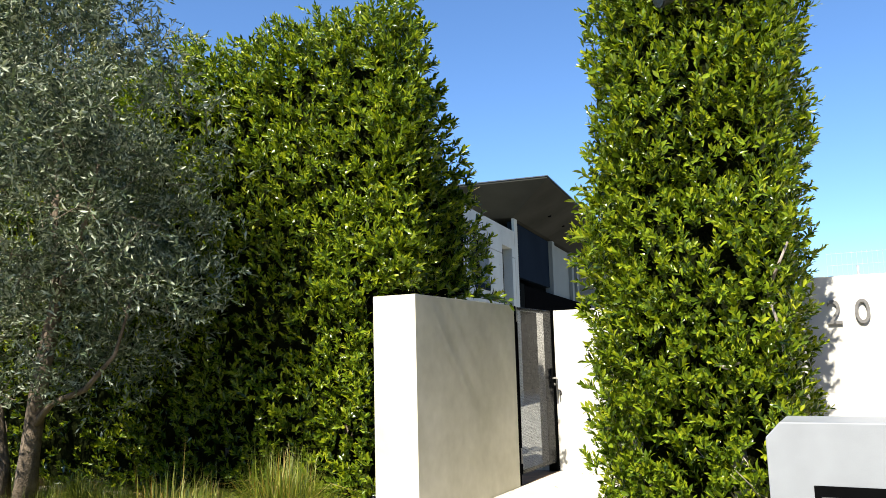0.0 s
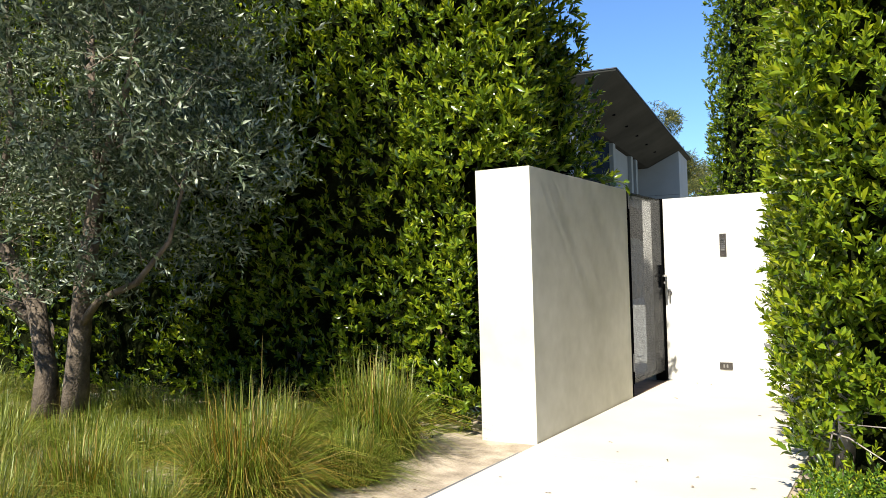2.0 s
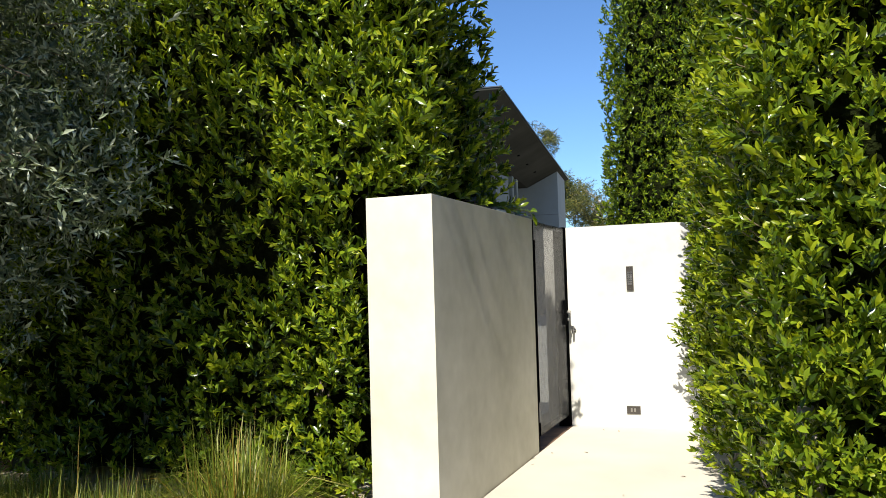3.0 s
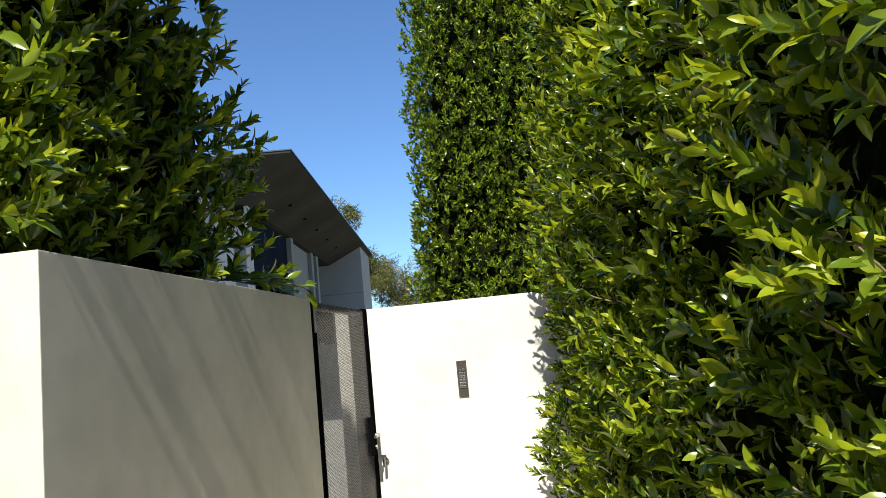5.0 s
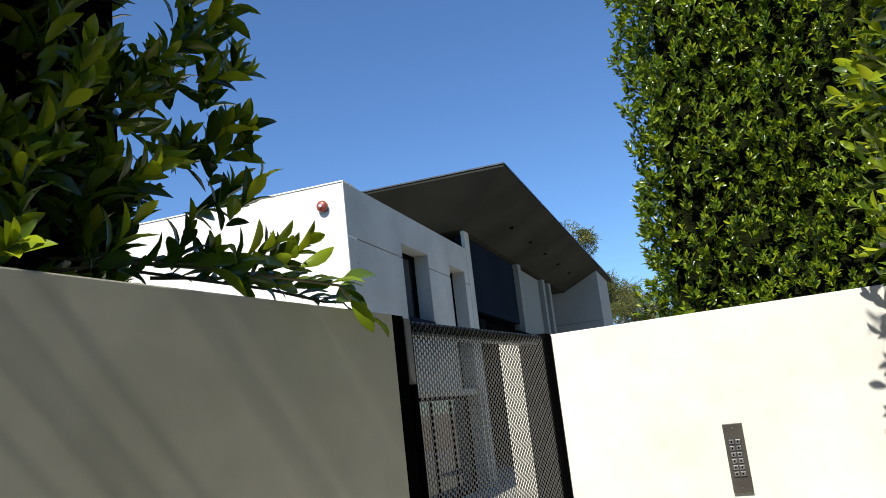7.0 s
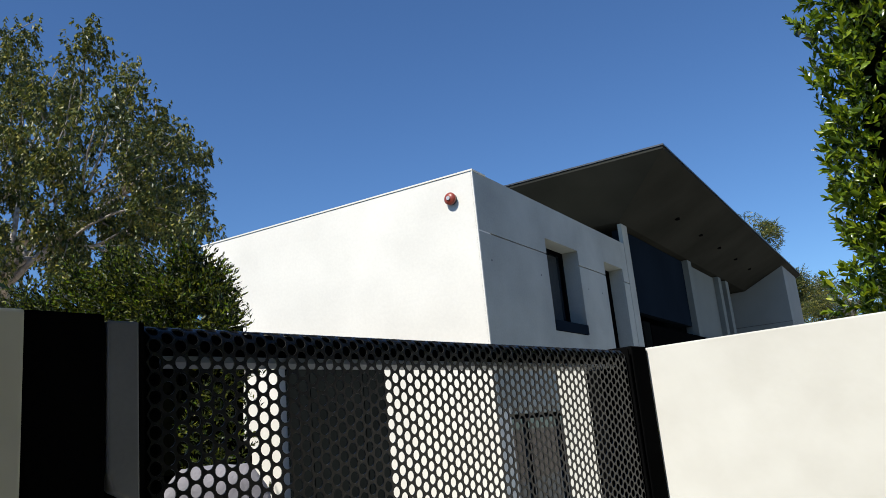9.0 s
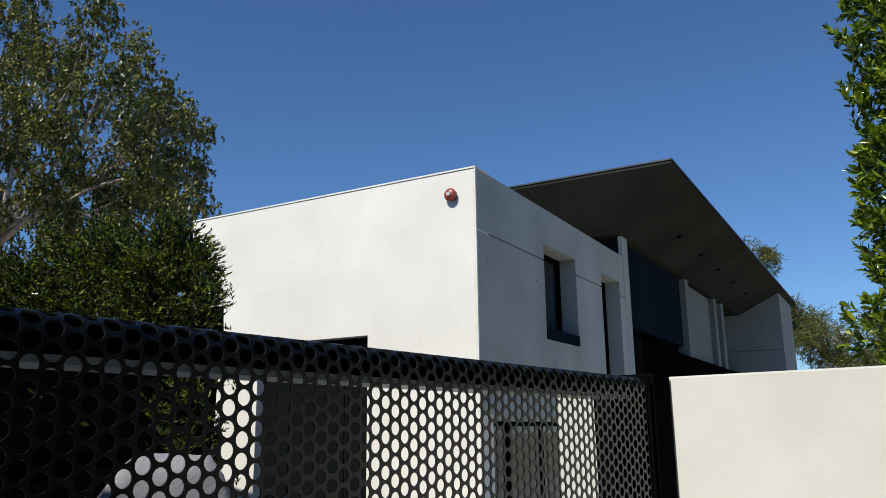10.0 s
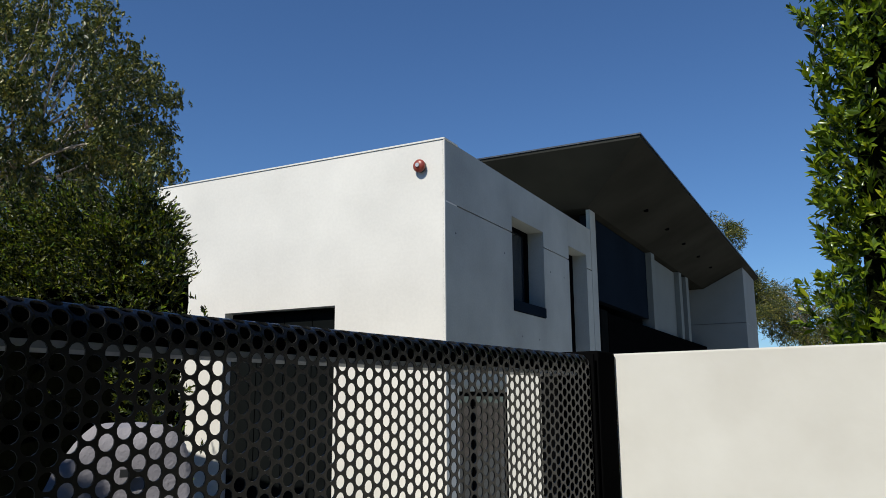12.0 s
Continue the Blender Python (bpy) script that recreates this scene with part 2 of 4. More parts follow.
def tri_mesh(verts, tris, mats, index=None):
    """A mesh from arrays of corners and triangles."""
    me = bpy.data.meshes.new("mesh")
    me.vertices.add(len(verts))
    me.vertices.foreach_set("co", np.asarray(verts, np.float32).ravel())
    me.loops.add(len(tris) * 3)
    me.loops.foreach_set("vertex_index", np.asarray(tris, np.int32).ravel())
    me.polygons.add(len(tris))
    me.polygons.foreach_set("loop_start", np.arange(0, len(tris) * 3, 3, dtype=np.int32))
    for m in mats:
        me.materials.append(m)
    if index is not None:
        me.polygons.foreach_set("material_index", np.asarray(index, np.int32))
    me.update(calc_edges=True)
    return me


# Leaf shapes: across, along and out of the leaf, for a leaf 1 long.
FULL = (np.array([(0, 0, 0), (0, .5, .0), (0, 1, -.10), (-.36, .28, .06), (-.44, .64, .05), (.36, .28, .06), (.44, .64, .05)]),
        np.array([(0, 5, 1), (0, 1, 3), (1, 5, 6), (1, 6, 2), (1, 4, 3), (1, 2, 4)]))
ROUND = (np.array([(0, 0, 0), (0, .30, .01), (0, .64, 0), (0, 1, -.12), (-.20, .12, .03), (-.42, .38, .08), (-.44, .62, .06), (-.26, .84, -.02),
                   (.20, .12, .03), (.42, .38, .08), (.44, .62, .06), (.26, .84, -.02)]),
         np.array([(0, 8, 1), (8, 9, 1), (1, 9, 2), (9, 10, 2), (10, 11, 2), (11, 3, 2), (0, 1, 4), (4, 1, 5), (1, 2, 5), (5, 2, 6), (6, 2, 7), (7, 2, 3)]))
SLIM = (np.array([(0, 0, 0), (-.5, .45, .07), (.5, .45, .07), (0, 1, -.10)]), np.array([(0, 2, 3), (0, 3, 1)]))


def unit(v):
    return v / np.maximum(np.linalg.norm(v, axis=1, keepdims=True), 1e-9)


def leaf_arrays(shape, at, along, out, length, width):
    """Corners and triangles of many leaves."""
    v, f = shape
    along = unit(along)
    side = unit(np.cross(along, out))
    out = np.cross(side, along)
    co = at[:, None] + length[:, None, None] * (v[None, :, 1:2] * along[:, None] + v[None, :, 0:1] * (side * width[:, None])[:, None] + v[None, :, 2:3] * out[:, None])
    tris = (f[None] + (np.arange(len(at)) * len(v))[:, None, None]).reshape(-1, 3)
    return co.reshape(-1, 3), tris


def sprigs(rng, at, way, count, length, size, width, young=0.2, spread=0.9):
    """Leaves in spirals round short shoots that start at the points at and go the ways way."""
    n = len(at)
    way = unit(way)
    ref = unit(np.cross(way, rng.normal(size=(n, 3))))
    ref2 = np.cross(way, ref)
    pos, along, out, ln, isyoung = [], [], [], [], []
    for k in range(count):
        f = (k + 0.5) / count
        ang = k * 2.4 + rng.uniform(-.5, .5, n)
        radial = ref * np.cos(ang)[:, None] + ref2 * np.sin(ang)[:, None]
        open_ = spread * (1.05 - 0.75 * f) + rng.uniform(-.2, .2, n)
        a = way * np.cos(open_)[:, None] + radial * np.sin(open_)[:, None]
        pos.append(at + way * (f * length)[:, None])
        along.append(a + np.array([0, 0, 0.12]))
        out.append(way * np.sin(open_)[:, None] - radial * np.cos(open_)[:, None] + rng.normal(size=(n, 3)) * .25)
        ln.append(size * rng.uniform(.7, 1.2, n) * (1.05 - 0.45 * f))
        isyoung.append((rng.random(n) < young * 2 * f))
    cat = np.concatenate
    return cat(pos), cat(along), cat(out), cat(ln), width * rng.uniform(.85, 1.15, n * count), cat(isyoung)


def hedge_face(rng, a, b, z0, z1, density, normal, lean=0.0, lean_from=0.0, depth=0.2, bulge=0.1, keep=None):
    """Shoots on one upright face of a hedge over the ground line a-b: starting points and ways."""
    a, b, nrm = np.array(a, float), np.array(b, float), np.array([*normal, 0.0])
    n = int(np.linalg.norm(b - a) * (z1 - z0) * density)
    s, z = rng.random(n), rng.uniform(z0, z1, n)
    p = np.column_stack([a[0] + (b[0] - a[0]) * s, a[1] + (b[1] - a[1]) * s, z])
    inset = lean * np.maximum(z - lean_from, 0)
    lump = np.array([noise.noise(Vector(q) * 1.6) * bulge + noise.noise(Vector(q) * 4.5 + Vector((7, 3, 1))) * bulge * .7 for q in p])
    p += nrm * (lump - inset - depth * rng.random(n) ** 1.4)[:, None]
    way = nrm * rng.uniform(.35, 1.0, n)[:, None] + np.array([0, 0, 1]) * rng.uniform(.15, 1.0, n)[:, None] + rng.normal(size=(n, 3)) * .35
    if keep is not None:
        ok = keep(p)
        p, way = p[ok], way[ok]
    return p, way


def foliage(name, rng, faces, parent, mats, count=9, size=0.08, width=0.40, shoot=0.10, young=0.22, shape=FULL, label="", spread=0.9):
    p = np.concatenate([f[0] for f in faces])
    w = np.concatenate([f[1] for f in faces])
    at, along, out, ln, wd, yg = sprigs(rng, p, w, count, rng.uniform(.5, 1.3, len(p)) * shoot, size, width, young, spread)
    co, tris = leaf_arrays(shape, at, along, out, ln, wd)
    ob = new(name, tri_mesh(co, tris, mats, np.repeat(yg.astype(np.int32), len(shape[1])) if len(mats) > 1 else None))
    ob.parent = parent
    tagged(ob, label, "", "", "stuff")
    return ob


# ---- setting: ground, paving and garden walls ----
GROUND = new("ground", mesh_of(block(-900, 900, -900, 900, -0.5, -0.012), SAND))
tagged(GROUND, "pale sandy soil of the planting beds", "ground", kind="structure")
paving = empty("pavement")
tagged(paving, "sun-bleached pale concrete path with thin joints", "pavement", kind="structure")
SLABS = [(-2.2, -0.62, 2.36, 5.2), (-2.2, -0.62, 5.212, 8.72), (-2.2, 0.8, -0.6, 2.348), (0.812, 4.6, -0.6, 2.348), (-6.2, -2.212, -4.2, -0.612), (-2.2, 0.8, -4.2, -0.612), (0.812, 4.6, -4.2, -0.612), (-6.2, -2.212, -0.6, 0.9)]
for x0, x1, y0, y1 in SLABS:
    part("slab", block(x0, x1, y0, y1, -0.16, 0.0), PAVING, paving, bevel=0.004)
edging = part("edging_strip", block(-2.222, -2.206, 0.91, 5.2, -0.16, -0.004), PLATE, paving, "thin weathered metal edging")
yard = new("pavement_yard", mesh_of(block(-16, -2.62, 7.5, 40, -0.16, 0.0), YARD))
tagged(yard, "pale concrete yard behind the gate", "pavement", kind="structure")
yard_side = new("pavement_threshold", mesh_of(block(-2.61, -2.205, 7.5, 8.7, -0.16, -0.004), RUST))
tagged(yard_side, "rust-brown threshold strip under the gate", "pavement", kind="structure")

WALL_H = 1.83
wall_west = new("wall_west", mesh_of(block(-2.615, -2.207, 5.467, 7.52, -0.1, WALL_H), STAINED, 0.003))
tagged(wall_west, "thick off-white stained stucco garden wall beside the gate", "wall", kind="structure")
wall_north = new("wall_north", mesh_of(block(-2.43, 0.6, 8.727, 9.13, -0.1, WALL_H), STUCCO, 0.003))
tagged(wall_north, "white stucco garden wall with keypad at the path's end", "wall", kind="structure")
wall_number = new("wall_east", mesh_of(block(0.605, 9.0, 6.42, 6.82, -0.1, WALL_H), STUCCO, 0.003))
tagged(wall_number, "white stucco street wall with house number", "wall", kind="structure")
wall_return = new("wall_return", mesh_of(block(0.605, 1.0, 6.825, 9.13, -0.1, WALL_H - 0.004), STUCCO, 0.006))
tagged(wall_return, "white stucco return wall behind the tall hedge", "wall", kind="structure")


# plain unseen walls across the street and to the east, added to cut sky light
SKY_BLOCK = material("plain_tan_render", (0.27, 0.27, 0.22), 0.9, 0.12, 1.0, 60, 0.2)
wall_block_south = new("wall_block_south", mesh_of(block(-22, 10, -12.4, -12.0, -0.1, 6.5), SKY_BLOCK))
tagged(wall_block_south, "plain unseen wall added to cut light from the south sky", "wall", kind="structure")
wall_far = new("wall_block_east", mesh_of(block(10.005, 10.4, -12.4, 24, -0.1, 6.5), SKY_BLOCK))
tagged(wall_far, "plain unseen wall added to cut light from the east sky", "wall", kind="structure")


# ---- house ----
HO = (-7.04, 15.12, 0.0)
HOUSE_TURN = 7.7
house = empty("house", HO, HOUSE_TURN)
tagged(house, "modern white two-storey house with dark overhanging roof", "house")


def cells(cuts_u, cuts_z, holes, v0, v1, gap=0.0):
    """Boxes of a wall along u that leave the holes open."""
    boxes = []
    for u0, u1 in zip(cuts_u, cuts_u[1:]):
        for z0, z1 in zip(cuts_z, cuts_z[1:]):
            um, zm = (u0 + u1) / 2, (z0 + z1) / 2
            if not any(a < um < b and c < zm < d for a, b, c, d in holes):
                boxes.append((u0 + gap, u1 - gap, z0 + gap, z1 - gap))
    return boxes


# local axes of the house: x is outwards over the path, y is into depth
WINDOWS = [(2.15, 3.47, 3.04, 4.43), (4.74, 5.77, 2.0, 4.43), (0.25, 5.9, 0.0, 1.88)]
CU = [0.02, 0.25, 2.15, 3.47, 4.74, 5.77, 5.9, 6.1]
CZ = [0.0, 1.88, 2.0, 3.04, 4.43, 4.98]
side = bmesh.new()
for u0, u1, z0, z1 in cells(CU, CZ, WINDOWS, 0, 0):
    block(-0.40, -0.03, u0, u1, z0, z1, side)
bmesh.ops.remove_doubles(side, verts=side.verts, dist=0.0005)
part("side_wall", side, CONCRETE, house, "rendered side wall, darkened in colour for its shade")
PANELS = [(0.0, 2.149, 4.19, 4.975), (0.0, 2.149, 1.95, 4.17), (2.15, 3.47, 4.43, 4.975), (2.15, 3.47, 1.95, 3.03), (3.471, 4.739, 4.19, 4.975), (3.471, 4.739, 1.95, 4.17),
          (4.741, 5.77, 4.43, 4.975), (5.771, 6.09, 4.19, 4.975), (5.771, 6.09, 1.95, 4.17)]
for u0, u1, z0, z1 in PANELS:
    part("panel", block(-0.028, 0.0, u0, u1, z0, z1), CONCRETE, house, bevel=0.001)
    for du in (0.3, u1 - u0 - 0.3):
        for dz in (0.35, z1 - z0 - 0.35):
            if z1 - z0 > 0.9 and u1 - u0 > 1:
                part("tie_hole", rod((-0.01, u0 + du, z0 + dz), (0.003, u0 + du, z0 + dz), 0.014), DARK_METAL, house)
front = bmesh.new()
for u0, u1, z0, z1 in cells([-4.9, -3.46, -1.6, -0.002], [0.0, 2.98, 4.965], [(-3.46, -1.6, 0.0, 2.98)], 0, 0):
    block(u0, u1, 0.0, 0.35, z0, z1, front)
bmesh.ops.remove_doubles(front, verts=front.verts, dist=0.0005)
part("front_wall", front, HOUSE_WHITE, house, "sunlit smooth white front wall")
part("parapet_cap", block(-4.93, 0.012, -0.012, 0.36, 4.967, 4.987), HOUSE_WHITE, house, "thin white parapet cap")
part("corner_bead", block(-0.002, 0.008, -0.008, 0.018, 0.0, 4.965), HOUSE_WHITE, house)
door = part("garage_door", block(-3.46, -1.6, 0.16, 0.22, 0.0, 2.97), DARK_VOID, house, "tall dark recessed door")
for k in range(4):
    part("door_panel", block(-3.45 + k * 0.465, -3.0 + k * 0.465, 0.145, 0.158, 0.04, 2.94), DARK_VOID, door)
part("roof_deck", block(-4.55, -0.41, 0.36, 6.1, 4.6, 4.72), CONCRETE, house)
part("rear_wall", block(-4.9, -4.56, 0.36, 22.0, 0.0, 4.98), CONCRETE, house)
for i, (u0, u1, z0, z1) in enumerate(WINDOWS):
    w = part("window", block(-0.33, -0.31, u0 + 0.01, u1 - 0.01, z0 + 0.01, z1 - 0.01), GLASS, house, "dark glazed window")
    fr = bmesh.new()
    block(-0.35, -0.27, u0, u0 + 0.10, z0, z1, fr), block(-0.35, -0.27, u1 - 0.10, u1, z0, z1, fr)
    block(-0.35, -0.27, u0 + 0.1, u1 - 0.1, z1 - 0.06, z1, fr), block(-0.35, -0.27, u0 + 0.1, u1 - 0.1, z0, z0 + 0.06, fr)
    for k in range(1, 5 if i == 2 else 2):
        um = u0 + (u1 - u0) * k / (5 if i == 2 else 2)
        block(-0.35, -0.285, um - 0.035, um + 0.035, z0 + 0.06, z1 - 0.06, fr)
    part("frame", fr, BLACK, w, "black window frame")
    if i == 0:
        part("sill", block(-0.36, 0.018, u0 + 0.005, u1 - 0.005, z0, z0 + 0.15), BLUE_PANEL, w, "dark metal sill panel")
# piers, recessed panels and canopy behind them
for u0, u1 in ((6.12, 6.47), (11.24, 11.62), (14.73, 15.10), (15.75, 16.15)):
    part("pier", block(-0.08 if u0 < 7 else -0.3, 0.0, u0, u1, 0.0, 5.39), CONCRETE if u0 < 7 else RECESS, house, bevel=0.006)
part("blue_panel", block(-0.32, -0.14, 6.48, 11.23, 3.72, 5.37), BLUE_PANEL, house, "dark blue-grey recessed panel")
part("recessed_wall", block(-0.32, -0.14, 11.63, 14.72, 0.0, 5.37), RECESS, house, "recessed wall in render darkened for shade")
part("blue_panel", block(-0.32, -0.14, 15.11, 15.74, 0.0, 5.37), BLUE_PANEL, house, "dark blue-grey recessed panel")
# Near-black sheet added behind the panels, standing in for the recess's shade.
part("recess_shade_sheet", block(-2.2, -2.0, 6.48, 22.0, 0.0, 5.4), DARK_VOID, house)
canopy = part("canopy", block(-1.9, 0.02, 7.05, 18.7, 2.3, 3.46), BLACK, house, "black flat canopy over the entrance", 0.01)
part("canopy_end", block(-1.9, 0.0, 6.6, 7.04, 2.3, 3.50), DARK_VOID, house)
wing = bmesh.new()
vs = [(-1.9, 0), (1.28, 0), (1.28, 6.02), (0.0, 5.385), (-1.9, 5.385)]
lo = [wing.verts.new((x, 18.8, z)) for x, z in vs]
hi = [wing.verts.new((x, 22.0, z)) for x, z in vs]
wing.faces.new(lo), wing.faces.new(hi[::-1])
for k in range(5):
    wing.faces.new((lo[k], lo[(k + 1) % 5], hi[(k + 1) % 5], hi[k]))
part("end_wing", wing, WING, house, "end wall under the roof, its grey darkened for shade")
part("wing_seam", block(-0.6, 1.284, 18.79, 21.99, 4.20, 4.215), DARK_METAL, house)
# roof: thin outer edge, soffit falling inwards from it
V1, U0, U1, V0, ZE, ZI = 1.42, 4.45, 22.3, -5.0, 6.10, 5.40
roof = bmesh.new()
o = [roof.verts.new(c) for c in ((V1, U0, ZE), (V1, U1, ZE), (V0, U1, ZE), (V0, U0, ZE))]
n_ = [roof.verts.new(c) for c in ((0.0, U0 + 1.55, ZI), (0.0, U1, ZI), (V0, U1, ZI), (V0, U0 + 1.55, ZI))]
roof.faces.new((o[0], o[1], n_[1], n_[0])), roof.faces.new((n_[0], n_[1], n_[2], n_[3])), roof.faces.new((o[3], o[0], n_[0], n_[3]))
part("soffit", roof, SOFFIT, house, "dark grey soffit sloping inwards")
part("roof", block(V0, V1, U0, U1, ZE + 0.002, ZE + 0.055), SOFFIT, house, "flat dark metal roof edge", 0.006)
part("fascia_trim", block(V0, V1 + 0.02, U0 - 0.02, U1, ZE + 0.058, ZE + 0.085), DARK_METAL, house)
for u in (8.1, 10.2, 12.2, 14.3, 16.4):
    v = 0.62
    z = ZI + (ZE - ZI) * v / V1
    part("downlight", rod((v, u, z - 0.012), (v, u, z + 0.05), 0.07, sides=16), BLACK, house, "round black downlight")
bell = empty("alarm_bell", HO, HOUSE_TURN)
tagged(bell, "small red round alarm bell on the white wall", "bell")
part("base", rod((-0.325, -0.002, 4.65), (-0.325, -0.05, 4.65), 0.075, sides=20), DARK_METAL, bell)
dome = bmesh.new()
bmesh.ops.create_uvsphere(dome, u_segments=20, v_segments=10, radius=0.085, matrix=Matrix.Translation((-0.325, -0.055, 4.65)) @ Matrix.Diagonal((1, 0.55, 1, 1)))
for f in dome.faces:
    f.smooth = True
part("dome", dome, RED, bell, "red enamelled dome")
part("centre_cap", rod((-0.325, -0.09, 4.65), (-0.325, -0.112, 4.65), 0.026, sides=14), WIRE, bell)

# ---- gate ----
GX, GY0, GY1, GZ0, GZ1 = -2.222, 7.632, 8.640, 0.10, 1.826
gate = empty("gate", (GX, GY0, 0))
tagged(gate, "closed black perforated steel gate in a steel frame", "gate")
PITCH, HOLE, ROLL = 0.016, 0.0065, 0.018


def perforated_sheet(w, h, thick, sides=10):
    """A steel sheet with staggered round holes: its face and the rims of the holes."""
    col, cols, rows = PITCH * 0.8660, int((w - 0.006) / (PITCH * 0.8660)), int((h + 0.045) / PITCH)
    ang = (np.arange(sides) + 0.5) * 2 * math.pi / sides
    ring = np.column_stack([np.cos(ang), np.sin(ang)])
    hexa = np.array([(math.cos(math.pi * k / 3), math.sin(math.pi * k / 3)) for k in range(6)]) * (PITCH / math.sqrt(3))
    near = [int(np.argmax(hexa @ r)) for r in ring]
    verts, tris = [], []
    one_v = np.concatenate([np.column_stack([np.zeros(sides), ring * HOLE]), np.column_stack([np.zeros(6), hexa])])
    n1 = len(one_v)
    one_t = []
    for k in range(sides):
        j = (k + 1) % sides
        one_t.append((k, sides + near[k], j))
        a = near[k]
        while a != near[j]:
            one_t.append((j, sides + a, sides + (a + 1) % 6))
            a = (a + 1) % 6
    back_v = one_v - np.array([thick, 0, 0])
    rim = [(k, (k + 1) % sides, n1 + k) for k in range(sides)] + [(n1 + k, (k + 1) % sides, n1 + (k + 1) % sides) for k in range(sides)]
    cell_v = np.concatenate([one_v, back_v])
    cell_t = np.array(one_t + rim)
    i, j = np.meshgrid(np.arange(cols), np.arange(rows), indexing="ij")
    cy = (i * col + col * 0.9).ravel()
    cz = (j * PITCH + PITCH * 0.6 + (i % 2) * PITCH / 2).ravel()
    co = (cell_v[None] + np.column_stack([np.zeros(len(cy)), cy, cz])[:, None]).reshape(-1, 3)
    # the top is rolled back over the rail
    past = np.maximum(co[:, 2] - (h - ROLL), 0)
    a = np.minimum(past / ROLL, math.pi / 2)
    depth = ROLL + co[:, 0]
    bent_x = depth * np.cos(a) - ROLL - np.maximum(past - ROLL * math.pi / 2, 0)
    bent_z = h - ROLL + depth * np.sin(a)
    co = np.column_stack([np.where(past > 0, bent_x, co[:, 0]), co[:, 1], np.where(past > 0, bent_z, co[:, 2])])
    t = cell_t[None] + (np.arange(len(cy)) * len(cell_v))[:, None, None]
    return co, t.reshape(-1, 3), np.tile(np.arange(len(cell_t)) >= len(one_t), len(cy))


sv, st, rims = perforated_sheet(GY1 - GY0, GZ1 - GZ0, 0.0016, 12)
sheet = new("perforated_panel", tri_mesh(sv, st, [BLACK_SHEET, RIM], rims.astype(np.int32)))
sheet.data.polygons.foreach_set("use_smooth", np.zeros(len(st), bool))
sheet.parent, sheet.matrix_basis = gate, Matrix.Translation((0, 0, GZ0))
sheet["label"] = "black steel sheet with round staggered holes"
W, H = GY1 - GY0, GZ1
part("top_rail", block(-0.066, -0.010, 0.0, W, H - 0.028, H - 0.004), BLACK, gate, bevel=0.001)
# Pale strip added for the gleam on the rail's lower face.
part("rail_gleam", block(-0.060, -0.0105, 0.023, W - 0.031, H - 0.0345, H - 0.0285), BOX_GREY, gate, "pale strip added for the gleam under the rail")
part("bottom_rail", block(-0.045, -0.006, 0.0, W, GZ0, GZ0 + 0.03), BLACK, gate, bevel=0.003)
part("stile", block(-0.045, -0.006, 0.0, 0.022, GZ0 + 0.031, H - 0.029), BLACK, gate, bevel=0.003)
part("stile", block(-0.045, -0.006, W - 0.03, W, GZ0 + 0.031, H - 0.029), BLACK, gate, bevel=0.003)
part("edge_strip", block(-0.004, 0.004, -0.006, -0.001, GZ0, H), BLACK, gate)
part("edge_strip", block(-0.004, 0.004, W + 0.001, W + 0.006, GZ0, H), BLACK, gate)
lock = part("lock", block(0.004, 0.03, W - 0.075, W - 0.02, 0.93, 1.16), BLACK, gate, "black lock case", 0.004)
part("lever", rod((0.055, W - 0.05, 1.05), (0.055, W - 0.16, 1.05), 0.009), STEEL, lock, "steel lever handle")
part("spindle", rod((0.03, W - 0.05, 1.05), (0.06, W - 0.05, 1.05), 0.012), STEEL, lock)
part("cylinder", rod((0.03, W - 0.048, 0.98), (0.038, W - 0.048, 0.98), 0.014), STEEL, lock)
posts = empty("gateway", (GX, GY0, 0))
tagged(posts, "black steel gateway posts with grey hinge plates", "gateway")
part("post", block(-0.11, 0.004, 7.524 - GY0, 7.594 - GY0, 0.0, 1.832), BLACK, posts, bevel=0.003)
part("post", block(-0.10, 0.006, 8.655 - GY0, 8.722 - GY0, 0.0, 1.832), BLACK, posts, bevel=0.003)
for z in (1.738, 0.28):
    plate = bmesh.new()
    prof = [(-0.036, z + 0.088), (-0.036, z - 0.045), (-0.030, z - 0.060), (-0.007, z - 0.072), (-0.007, z + 0.088)]
    rings = [[plate.verts.new((x, y, q)) for y, q in prof] for x in (-0.012, 0.006)]
    plate.faces.new(rings[0]), plate.faces.new(rings[1][::-1])
    for k in range(5):
        plate.faces.new((rings[0][k], rings[0][(k + 1) % 5], rings[1][(k + 1) % 5], rings[1][k]))
    part("hinge_plate", plate, PLATE, posts, "grey hinge plate with rounded foot", 0.002)
    part("hinge_pin", rod((-0.01, 7.612 - GY0, z + 0.005), (-0.01, 7.612 - GY0, z + 0.08), 0.008), DARK_METAL, posts)

# ---- fittings on the white wall ----
keypad = empty("keypad", (-1.64, 8.727, 1.34))
tagged(keypad, "bronze door keypad with two columns of buttons", "keypad")
part("plate", block(-0.031, 0.031, -0.012, 0.001, -0.11, 0.11), BRONZE, keypad, bevel=0.002)
part("button_field", block(-0.022, 0.022, -0.0135, -0.0122, -0.06, 0.062), DARK_METAL, keypad)
